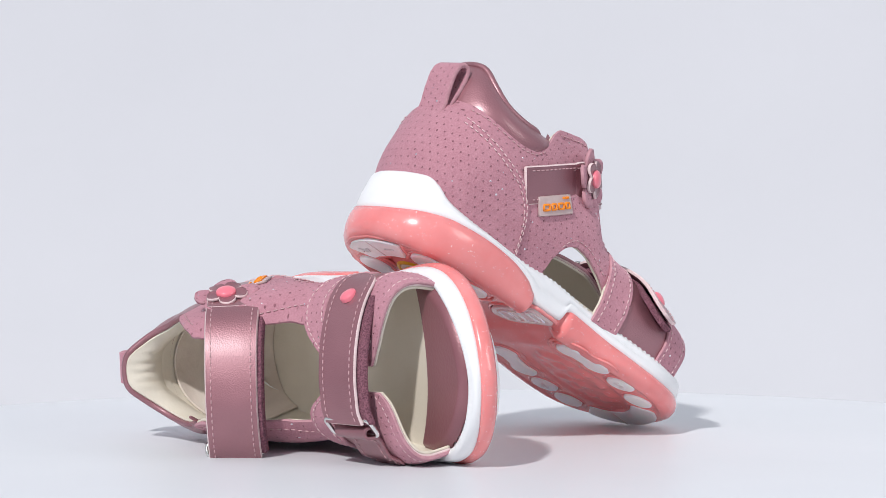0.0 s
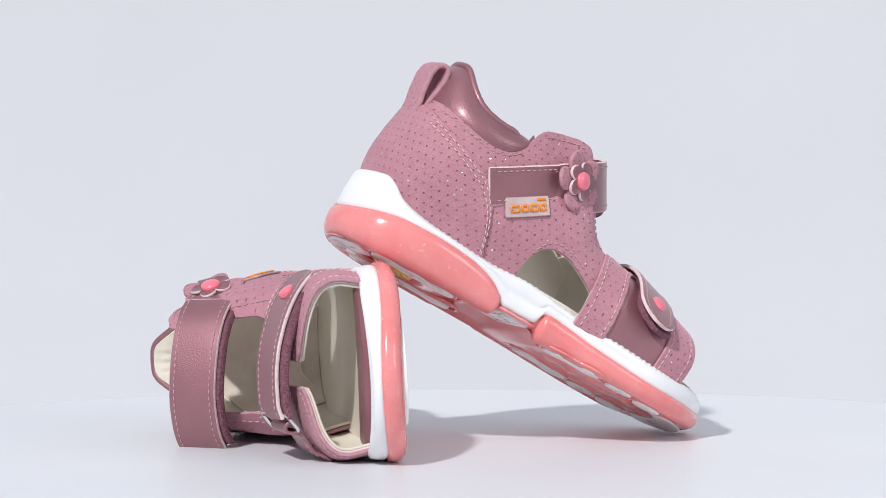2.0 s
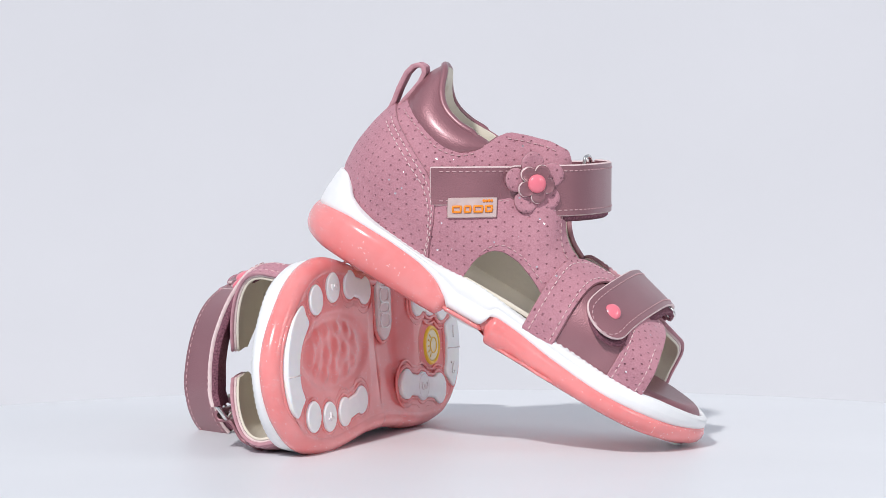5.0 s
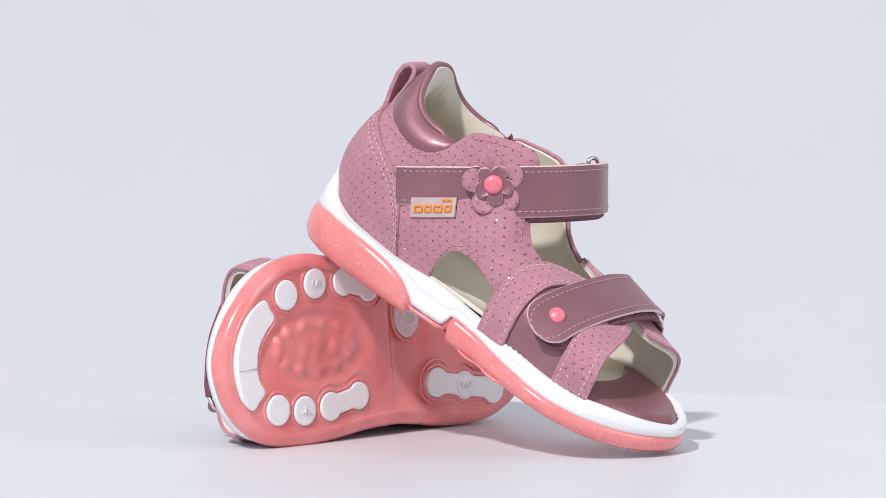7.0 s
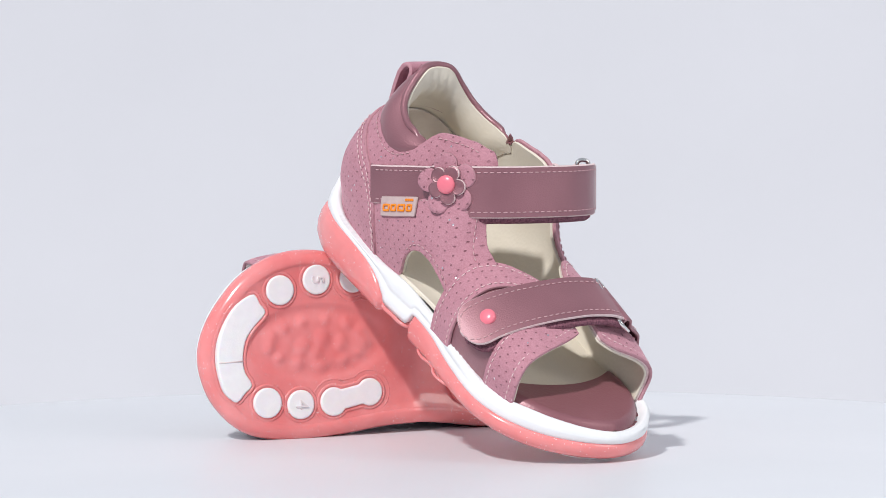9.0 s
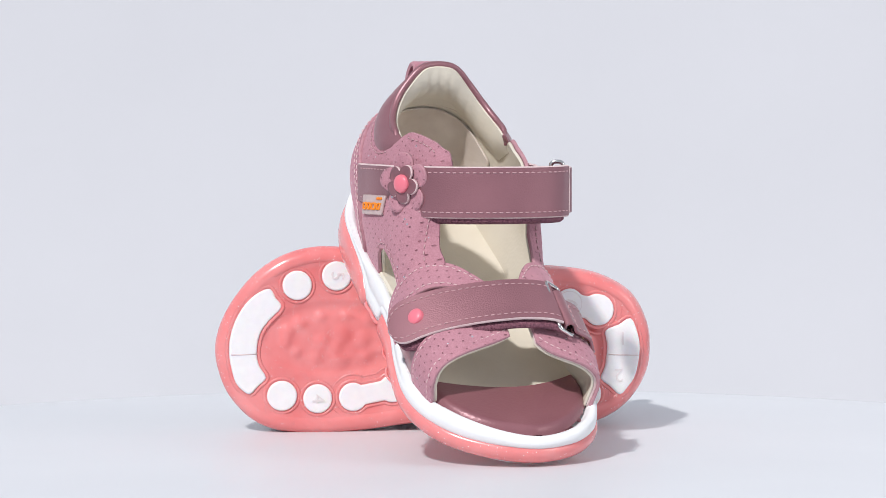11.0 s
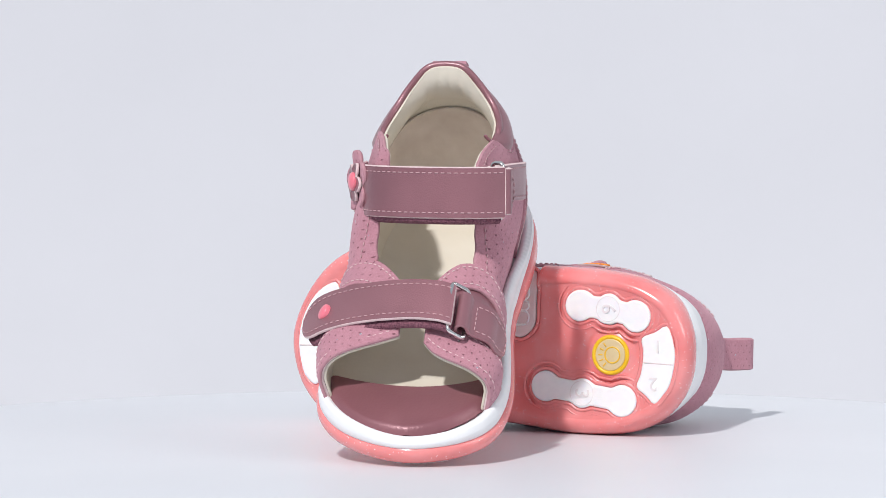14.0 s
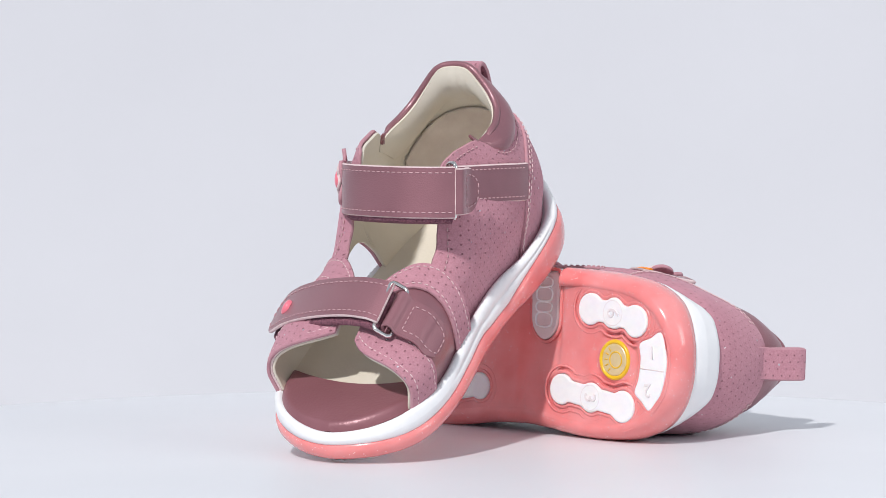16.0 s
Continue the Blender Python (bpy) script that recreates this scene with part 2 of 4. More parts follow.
def tube(name, path, r, mat, parent, label="", closed=True, sides=8, taper=0):
    pts = np.array(path, float)
    n = len(pts)
    verts, faces = [], []
    ref = None
    for i in range(n):
        d = pts[(i + 1) % n] - pts[i - 1] if closed else pts[min(i + 1, n - 1)] - pts[max(i - 1, 0)]
        d /= np.linalg.norm(d)
        if ref is None:
            ref = np.cross(d, (0.2, 0.9, 0.4))
        ref = ref - d * ref.dot(d)
        ref /= np.linalg.norm(ref)
        w = np.cross(d, ref)
        k = 1.0 if not taper else max(0.15, min(1.0, (min(i, n - 1 - i) + 0.3) / taper)) ** 0.6
        verts += [pts[i] + (ref * cos(g * 2 * pi / sides) + w * sin(g * 2 * pi / sides)) * r * k for g in range(sides)]
    for i in range(n if closed else n - 1):
        j = (i + 1) % n
        for g in range(sides):
            h = (g + 1) % sides
            faces.append((i * sides + g, i * sides + h, j * sides + h, j * sides + g))
    if not closed:
        faces += [tuple(range(sides - 1, -1, -1)), tuple((n - 1) * sides + g for g in range(sides))]
    return mesh_part(name, verts, faces, mat, parent, label)


def smooth_loop(pts, per=6):
    """A closed Catmull-Rom curve through points."""
    p = np.array(pts, float)
    n = len(p)
    out = []
    for i in range(n):
        a, b, c, d = p[i - 1], p[i], p[(i + 1) % n], p[(i + 2) % n]
        for k in range(per):
            t = k / per
            out.append(0.5 * (2 * b + (c - a) * t + (2 * a - 5 * b + 4 * c - d) * t * t + (3 * b - a - 3 * c + d) * t ** 3))
    return np.array(out)


def inset_loop(loop, d):
    t = np.roll(loop, -1, 0) - np.roll(loop, 1, 0)
    t /= np.linalg.norm(t, axis=1, keepdims=True)
    n = np.stack([-t[:, 1], t[:, 0]], 1)
    area = 0.5 * np.sum(loop[:, 0] * np.roll(loop[:, 1], -1) - np.roll(loop[:, 0], -1) * loop[:, 1])
    return loop + n * d * np.sign(area)


def puck(name, loop, levels, mat, parent, label="", dip=0.0):
    """A plate with that outline; levels: (inset, height) from its foot to its face."""
    rings = [np.column_stack([inset_loop(loop, d), np.full(len(loop), z)]) for d, z in levels]
    n = len(loop)
    verts = [v for r in rings for v in r]
    faces = []
    up = levels[-1][1] > levels[0][1]
    area = 0.5 * np.sum(loop[:, 0] * np.roll(loop[:, 1], -1) - np.roll(loop[:, 0], -1) * loop[:, 1])
    flip = (area > 0) != up
    for q in range(len(rings) - 1):
        for i in range(n):
            j = (i + 1) % n
            f = (q * n + i, q * n + j, q * n + n + j, q * n + n + i)
            faces.append(f[::-1] if flip else f)
    o = len(verts)
    verts += list(rings[-1])
    f = tuple(range(o, o + n))
    faces.append(f[::-1] if flip else f)
    return mesh_part(name, verts, faces, mat, parent, label)


# ---- the sandal's form: x from heel to toe, y to the outer side, z up from the tread ----
OUTLINE = [(0, 0), (1, 8), (5, 17), (11, 23), (22, 28), (36, 30.2), (55, 31.2), (75, 31.8), (92, 33), (108, 36.3), (122, 38.3), (133, 37.6), (143, 34.2),
           (152, 28), (160, 18.5), (165, 9), (167, 0), (165.8, -9), (162, -18), (155, -26), (147, -30.5), (137, -32.6), (124, -33), (108, -31.5),
           (93, -29.6), (78, -29), (62, -30.4), (48, -32), (34, -32), (22, -30), (12, -25), (5, -17.5), (1, -9)]
PER = 20
LOOP = smooth_loop(OUTLINE, PER)
MID_TOP = curve((0, 27.5), (3.5, 27.8), (7, 25.6), (12, 21.6), (18, 19.6), (28, 18.1), (53, 16.8), (68, 17.6), (85, 16.2), (104, 14.7), (134, 13.2), (150, 14.3), (167, 14))
MID_LOW = curve((0, 12.3), (6, 14), (17, 15.4), (29, 15.4), (44, 14.4), (51.5, 12.8), (56, 11.0), (59.4, 8.6), (61.6, 7.2), (62.5, 5.8), (66, 5.4), (74, 5.6), (77.3, 6.4), (78.3, 10.0), (80.5, 11.0), (87, 10.6),
                (105, 8.4), (130, 6.9), (154, 8.0), (167, 10.2))
MID_LOW_IN = curve((0, 12.3), (6, 14), (17, 15.0), (29, 14.4), (49, 12.4), (62, 9.6), (72, 7.6), (82, 7.4), (92, 8.4), (105, 7.8), (130, 6.9), (154, 8.0), (167, 10.2))
WAIST = curve((0, 0), (60, 0), (62.5, 1), (78.6, 1), (81, 0), (167, 0))
ARCH = curve((48, 0), (58, 0.5), (65, 1), (74, 1), (81, 0.5), (90, 0))
SPRING = curve((0, 0.8), (5, 0.2), (12, 0), (140, 0), (155, 0.8), (167, 2.6))
W_OUT = curve((0, 0), (0.7, 6), (1.41, 11.5), (2.24, 17), (3.16, 21.8), (4.24, 25.3), (5.66, 28.6), (7.14, 30.3), (8.43, 30.4), (9.38, 31.5), (10.2, 33.8), (10.86, 35),
              (11.36, 34), (11.79, 31), (12.17, 26), (12.49, 18), (12.69, 8), (12.77, 0))
W_IN = curve((0, 0), (0.7, 6), (1.41, 11.5), (2.24, 17), (3.16, 22), (4.24, 26), (5.66, 28.4), (7.14, 28.4), (8.43, 27.2), (9.38, 26.2), (10.2, 26.8), (10.86, 28.4),
             (11.36, 29), (11.79, 27), (12.17, 22), (12.49, 15), (12.69, 7), (12.77, 0))
TAPER = curve((30, 1), (40, 0.98), (50, 0.915), (58, 0.84), (66, 0.755), (74, 0.69), (80, 0.61))
REACH = curve((0, 1), (40, 1), (55, 0.96), (75, 0.42), (95, 0), (100, 0))
CREST = curve((0, 140), (30, 130), (45, 100), (60, 70), (70, 61), (74, 56.5), (78, 48.4), (82.6, 38), (85.8, 31.8), (90, 27.4), (96, 23.6), (104, 22), (115, 20.2), (130, 15.5), (145, 11.2), (167, 8))
BACK = curve((10, 3.6), (22, 3.2), (26, 2.0), (30, 0.9), (36, 0.7), (44, 1.7), (52.5, 3.8), (57, 6.0), (62, 8.6), (66, 10.4), (74, 12.4), (80, 13.0))
TUCK = curve((10, 5.0), (16, 4.6), (22, 3.2), (28, 1.4), (34, 0.3), (38, 0))
POW = 2.6


def width(x, side):
    return (W_OUT if side > 0 else W_IN)(np.sqrt(np.maximum(x - 4.0, 0)))


def flank(x, z, side):
    """The point of the upper over (x, z) on that side."""
    r = np.clip((z - 20) / CREST(x), 0, 0.998)
    y = width(x, side) * (1 - r ** POW) ** (1 / POW) * (1 - (1 - TAPER(z)) * REACH(x))
    y = np.maximum(y - TUCK(z) * np.clip(y / 12, 0, 1), 0)
    # worn: the standing sandal's heel leans outwards, the lying one's inwards
    lean = (1.6 if SIDE < 0 else -1.2) * np.exp(-((z - 42) / 13) ** 2) * np.clip((42 - x) / 20, 0, 1)
    y = y + side * lean * np.clip(y / 12, 0, 1)
    fade = np.clip(1 - (x - 4) / 48, 0, 1)
    return np.stack([x + BACK(z) * fade, side * y, z + 0 * x], -1)


def arch(x, a):
    """The point of the arch over x at a degrees, from 0 on the outer side to 180 on the inner; beyond these it goes straight down."""
    aa = np.clip(a, 0, 180)
    c, s = np.cos(np.radians(aa)), np.sin(np.radians(aa))
    w = np.where(c > 0, width(x, 1), width(x, -1))
    y = np.sign(c) * w * np.abs(c) ** (2 / POW) * (1 + 0.002 * (np.minimum(a, 0) + np.minimum(180 - a, 0)))
    z = 20 + CREST(x) * np.abs(s) ** (2 / POW) + np.minimum(a, 0) * 0.3 + np.minimum(180 - a, 0) * 0.3
    return np.stack([x, y, z], -1)


Q_LOW = curve((4, 24), (8, 23), (14, 18), (28, 15), (61, 14.5), (62.9, 17), (63.3, 23), (65, 28), (68, 31.6), (72, 33), (77, 32.7), (83, 30.6), (88.5, 28), (92.5, 25.4), (98, 22), (104, 20))
Q_LOW_IN = curve((4, 24), (8, 23), (14, 18), (28, 15), (66, 14), (104, 12.5))
Q_TOP = curve((4, 60.8), (10, 59.2), (17, 57.4), (25, 55.4), (31, 54.6), (36.5, 55.4), (41.5, 58.2), (45.6, 63), (48.6, 68.4), (55, 71.4), (61, 73), (67, 74.2), (71.5, 74.2), (74.5, 71.8), (77.5, 66),
              (80, 60), (82.5, 54.4), (85.5, 49), (89.4, 45), (96, 41.4), (104, 38))
Q_TOP_IN = curve((4, 60.8), (10, 59.2), (17, 57.4), (25, 55.4), (31, 54.6), (36.5, 55.4), (41.5, 58.2), (45.6, 62.2), (49.2, 65.4), (58, 67.4), (64, 68.4), (69, 68.6), (73, 67.4), (76, 64), (79, 59),
                 (82, 53.5), (85, 48.4), (89, 44), (94, 41), (98, 39), (104, 36))
C_TOP = curve((4, 57), (11.5, 52.8), (25, 46.4), (34, 42.2), (40, 36.4), (44.4, 28), (46.4, 21), (48.6, 14.5))
T_TOP = curve((4, 78.4), (5, 78.1), (6.2, 77.2), (7.4, 75.7), (8.6, 74.0), (10, 72.3), (14, 68.8), (18, 66.5), (24, 64.6), (32, 63.6), (38, 63.6), (45, 63.4), (50, 62.2), (53, 61.8))
BAND_F, BAND_U = np.array([0.87, 0, 0.494]), np.array([-0.494, 0, 0.87])
BAND_O = np.array([39.0, 0, 41.7])


def band(f, y, w):
    return BAND_O + np.asarray(f)[..., None] * BAND_F + np.asarray(w)[..., None] * BAND_U + np.asarray(y)[..., None] * np.array([0, 1.0, 0])


def pad_digit(parent, digit, at, size, turn):
    """A raised numeral on the underside."""
    c = bpy.data.curves.new("digit", "FONT")
    c.body, c.size, c.extrude, c.resolution_u, c.align_x, c.align_y = digit, size * 0.001, 0.0003, 3, "CENTER", "CENTER"
    tmp = new("digit_form", c)
    bpy.context.view_layer.update()
    me = bpy.data.meshes.new_from_object(tmp.evaluated_get(bpy.context.evaluated_depsgraph_get()))
    bpy.data.objects.remove(tmp)
    me.materials.clear()
    me.materials.append(RELIEF)
    o = new("digit", me)
    o.parent = parent
    o.matrix_local = pose(at[0] * 0.001, at[1] * 0.001 * SIDE, at[2] * 0.001, 180, 0, turn)


def build_sole(shoe):
    n = len(LOOP)
    x = LOOP[:, 0]
    inside = np.clip(-LOOP[:, 1] / 10, 0, 1)
    low = MID_LOW(x) * (1 - inside) + MID_LOW_IN(x) * inside
    top, waist, spring = MID_TOP(x), WAIST(x) * (1 - 0.75 * inside), SPRING(x)

    def ring(d, z):
        d = np.broadcast_to(d, (n,))
        t = np.roll(LOOP, -1, 0) - np.roll(LOOP, 1, 0)
        t /= np.linalg.norm(t, axis=1, keepdims=True)
        nn = np.stack([-t[:, 1], t[:, 0]], 1)
        return np.column_stack([LOOP + nn * d[:, None], np.broadcast_to(z, (n,))])

    def loft(name, rings, mat, label, caps):
        verts = [v for r in rings for v in r]
        faces = []
        for q in range(len(rings) - 1):
            for i in range(n):
                j = (i + 1) % n
                faces.append((q * n + i, q * n + j, q * n + n + j, q * n + n + i)[::-1])
        for c in caps:
            o = c * n
            h = n // 2
            rows = [(o + i, o + (n - i) % n) for i in range(0, h + 1)]
            for (a, b), (c2, d2) in zip(rows, rows[1:]):
                f = [a, c2, d2, b]
                f = [k for i, k in enumerate(f) if k not in f[:i]]
                if len(f) > 2:
                    faces.append(tuple(f) if c == 0 else tuple(f[::-1]))
        return mesh_part(name, verts, faces, mat, shoe, label)

    hh = low - spring
    deep = waist * (1 - inside)
    gap = 1.8 * deep
    body = [ring(-7.0 - waist - gap, spring + 1.6 + waist + 2.2 * deep), ring(-6.0 - waist - gap, spring + 0.3 + waist * 1.2 + 2.2 * deep), ring(-4.6 - waist - gap, spring + waist * 1.2 + 2.0 * deep),
            ring(-2.4 - waist - gap, spring + 0.08 * hh + waist + 1.8 * deep), ring(-0.9 - waist - gap, spring + 0.25 * hh + waist + 1.2 * deep), ring(-0.1 - waist - gap, spring + 0.5 * hh + 0.8 * deep),
            ring(-0.1 - waist - gap, spring + 0.75 * hh + 0.4 * deep), ring(-0.8 - waist - gap, low - 0.4), ring(-2.2 - waist - gap, low)]
    rubber = loft("outsole", body, RUBBER, "glossy coral rubber outsole with glitter", [])
    h = top - low
    run = np.concatenate([[0], np.cumsum(np.linalg.norm(np.diff(LOOP, axis=0), axis=1))])
    rib = 0.24 * np.sin(run * 2 * pi / 2.6) * np.clip((x - 14) / 20, 0, 1) * np.clip((138 - x) / 14, 0.3, 1)
    loft("midsole", [ring(-5.0, low - 2.5 + 2.5 * deep), ring(-1.6, low - 0.5), ring(-1.1, low + 0.12 * h), ring(-1.2, low + 0.42 * h), ring(-1.2 - 0.55 * np.clip((x - 25) / 15, 0, 1) * np.clip((128 - x) / 16, 0.1, 1), low + 0.47 * h), ring(-1.4, low + 0.52 * h),
                     ring(-1.7, low + 0.8 * h), ring(-2.1 + rib, top - 0.9), ring(-2.9 + rib, top - 0.1 + rib), ring(-3.9, top - 0.2), ring(-5.0, top - 1.0), ring(-6.0, top - 3.0), ring(-11.0, top - 3.4)],
         WHITE, "white foam midsole with a raised heel cup", [])

    LUMPS = [(121 + 20 * cos(a), 3.5 + 8.6 * sin(a), 2.9 + 0.5 * sin(3 * a)) for a in np.linspace(0.3, 2 * pi + 0.3, 13, endpoint=False)] + [(111, 3, 3.6), (119, 5, 3.9), (127, 2, 3.6), (122, -0.5, 3.0)]
    # tread face: a sheet between the two edges of the sole, with a raised rim, troughs and an oval ball
    nx, ny = 190, 64
    inner = inset_loop(LOOP, 5.2)
    verts, faces = [], []
    tip = 16 * PER
    out_e = inner[0:tip + 1]
    in_e = np.vstack([inner[tip:], inner[:1]])[::-1]
    for i in range(nx + 1):
        t = i / nx
        t = 0.5 - 0.5 * cos(pi * t)
        X = inner[:, 0].min() + t * (inner[tip, 0] - inner[:, 0].min())
        yo = np.interp(X, out_e[:, 0], out_e[:, 1])
        yi = np.interp(X, in_e[:, 0], in_e[:, 1])
        for j in range(ny + 1):
            Y = yi + (yo - yi) * j / ny
            edge = min(abs(Y - yo), abs(Y - yi), X - inner[:, 0].min() + 0.0, inner[tip, 0] - X)
            z = 0.3 + 0.5 * min(1, edge / 3.0)
            e = ((X - 121) / 30) ** 2 + ((Y - 3.5) / 14.5) ** 2
            if e < 1:
                z += 0.8 * min(1, (1 - e) * 4)
                e2 = ((X - 121) / 23) ** 2 + ((Y - 3.5) / 10.5) ** 2
                if e2 < 1:
                    z -= 0.55 * min(1, (1 - e2) * 2.5) * (0.85 + 0.15 * sin(X * 0.9 + 2 * sin(Y * 0.35)))
            if e < 0.8:
                for lx, ly, lr in LUMPS:
                    k = ((X - lx) ** 2 + (Y - ly) ** 2) / lr ** 2
                    if k < 1:
                        z -= 0.75 * (1 - k)
            r = math.hypot(X - 31, Y + 1.5)
            z += 1.3 * max(0, 1 - abs(r - 10) / 3.0)
            outer = min(1.0, max(0.0, (Y + 24) / 34))
            z += float(WAIST(X)) * 0.6 * min(1, edge / 6) + float(ARCH(X)) * (0.7 * min(1, edge / 6) + 3.2 * outer * outer * (3 - 2 * outer))
            z += float(SPRING(X))
            verts.append((X, Y, z))
    for i in range(nx):
        for j in range(ny):
            a = i * (ny + 1) + j
            faces.append((a, a + 1, a + ny + 2, a + ny + 1))
    mesh_part("tread", verts, faces, RUBBER, rubber)

    def blob(points, radii, steps=24):
        """Outline round a row of circles, waisted between them."""
        p = np.array(points, float)
        s = np.concatenate([[0], np.cumsum(np.linalg.norm(np.diff(p, axis=0), axis=1))])
        d = (p[-1] - p[0]) / np.linalg.norm(p[-1] - p[0])
        w = np.array([-d[1], d[0]])
        up, dn = [], []
        for k in range(steps + 1):
            t = s[-1] * k / steps
            c = np.array([np.interp(t, s, p[:, 0]), np.interp(t, s, p[:, 1])])
            r = max(math.sqrt(max(0.0, R * R - (t - q) ** 2)) for q, R in zip(s, radii))
            r = max(r, 0.72 * min(radii))
            up.append(c + w * r)
            dn.append(c - w * r)
        cap1 = [p[-1] + radii[-1] * (d * cos(a) + w * sin(a)) for a in np.linspace(pi / 2, -pi / 2, 12)[1:-1]]
        cap0 = [p[0] + radii[0] * (-d * cos(a) - w * sin(a)) for a in np.linspace(pi / 2, -pi / 2, 12)[1:-1]]
        return np.array(up + cap1 + dn[::-1] + cap0)

    def disc(cx, cy, r, k=24):
        return np.array([(cx + r * cos(a), cy + r * sin(a)) for a in np.linspace(0, 2 * pi, k, endpoint=False)])

    def pad(name, loop, digit="", at=(0, 0), size=6.0, turn=0.0, mat=None, label="white rubber tread pad", up=0.0):
        z0 = float(SPRING(loop[:, 0].mean())) + float(WAIST(loop[:, 0].mean())) * 0.8 + up
        ob = puck(name, loop, [(-0.2, z0 + 2.4), (0, z0 + 0.9), (0, z0 + 0.25), (0.35, z0 - 0.05), (0.8, z0 - 0.1)], mat or PAD, rubber, label)
        rimloop = inset_loop(loop, -0.9)
        zz = SPRING(rimloop[:, 0]) + WAIST(rimloop[:, 0]) * 0.9
        tube("pad_rim", np.column_stack([rimloop, zz + 1.1 + up]), 0.75, RUBBER, ob, sides=6)
        if name == "tread_pad" and len(loop) > 30:
            ridge = inset_loop(loop, -3.1)
            tube("tread_ridge", np.column_stack([ridge, SPRING(ridge[:, 0]) + 1.15]), 0.55, RUBBER, rubber, sides=6)
        if digit:
            pad_digit(ob, digit, (at[0], at[1], z0 - 0.2), size, turn)
            if name == "tread_pad" and len(loop) > 30:
                ring_xy = disc(at[0], at[1], 4.7, 22)
                tube("relief_ring", np.column_stack([ring_xy, np.full(22, z0 - 0.05)]), 0.16, RELIEF, ob, sides=5)
        return ob

    toe_bar = smooth_loop([(146.5, 22.3), (144.2, 18.8), (142, 15.2), (147, 10), (150.3, 5), (151.5, -2), (150.5, -7), (148, -11.4), (151, -14.5), (154.2, -17.6), (157.6, -15.5), (160, -11.6), (161.8, -2), (160.6, 7),
                           (156.8, 15), (152, 20)], 3)
    tb = pad("tread_bar", toe_bar)
    tube("divider", [(151.6, -2.4, 0.48), (161.2, -2.6, 0.48)], 0.28, CLEARPAD, tb, closed=False, sides=5)
    pad("tread_pad", disc(136, 23.5, 5.6))
    pad("tread_pad", disc(121, 27, 5.6), "5", (121, 27), 7, -90)
    pad("tread_pad", disc(142, -18.3, 5.7))
    pad("tread_pad", disc(128.5, -19.5, 5.5), "4", (128.5, -19.5), 7, -90)
    pad("tread_pad", blob([(115, -19.0), (100, -16.0)], [5.4, 5.2]))
    pad("tread_pad", blob([(106, 27.0), (93, 24.0)], [5.4, 5.2]))
    pad("tread_pad", blob([(43.5, 16.6), (32, 15.8), (21, 13.3)], [6.0, 5.8, 6.0]), "6", (32, 15.8), 8, -90)
    pad("tread_pad", blob([(57.0, -14.2), (42, -16.3), (26, -18.6)], [5.8, 5.6, 6.0]), "3", (42, -16.3), 8, -90)
    heel_bar = smooth_loop([(8.6, 10), (13, 7.6), (18.2, 5.3), (17.6, 0.5), (17.8, -4.4), (18.6, -8.8), (20, -13), (16.4, -16), (12.6, -19.2), (9.2, -15.6), (6.6, -11), (5, -1.6), (6.2, 5.5)], 3)
    hb = pad("tread_bar", heel_bar, "1", (11.6, 2.6), 7, 0)
    pad_digit(hb, "2", (13.2, -11.4, -0.2), 7, 0)
    for ob, (ax, ay), (bx, by) in ((hb, (5.6, -4.2), (17.2, -3.8)),):
        tube("divider", [(ax, ay, -0.12), (bx, by, -0.12)], 0.22, CLEARPAD, ob, closed=False, sides=5)
    mark = pad("logo_pad", smooth_loop([(63.0, 28.4), (63.0, 18), (63.6, 8.4), (69.6, 3.6), (75.6, 8.4), (76.4, 18), (76.4, 28.4), (69.6, 29.2)], 4), mat=CLEARPAD, up=2.2, label="milky rubber pad with a worn relief mark")
    # worn relief strokes in a row
    for y, wide in ((9.0, 4.4), (14.4, 3.2), (18.6, 4.4), (24.0, 3.0)):
        stroke = smooth_loop([(66.4, y), (73.0, y), (73.0, y + wide), (66.4, y + wide)], 4)
        tube("relief_bar", np.column_stack([stroke, np.full(len(stroke), 2.85)]), 0.42, PAD, mark, sides=6)
    gel = puck("gel_ring", disc(31, -1.5, 7.4, 36), [(-0.6, 3.4), (-0.2, 1.0), (0.2, 0.3), (0.9, 0.2), (1.3, 0.7)], YELLOW, rubber, "yellow rubber ring round a gel plug")
    puck("gel_plug", disc(31, -1.5, 6.2, 36), [(0, 2.4), (0, 0.8), (0.5, 0.45)], DISC, gel)
    tube("gel_circle", [(31 + 3.0 * cos(a) - 0.9, -1.5 + 3.0 * sin(a), 0.45) for a in np.linspace(0, 2 * pi, 20, endpoint=False)], 0.28, YELLOW, gel)
    for a in (-50, -25, 0, 25, 50):
        c, s = cos(radians(a)), sin(radians(a))
        tube("gel_ray", [(31 - 0.9 + 4.0 * c, -1.5 + 4.0 * s, 0.45), (31 - 0.9 + 5.6 * c, -1.5 + 5.6 * s, 0.45)], 0.28, YELLOW, gel, closed=False, sides=5)


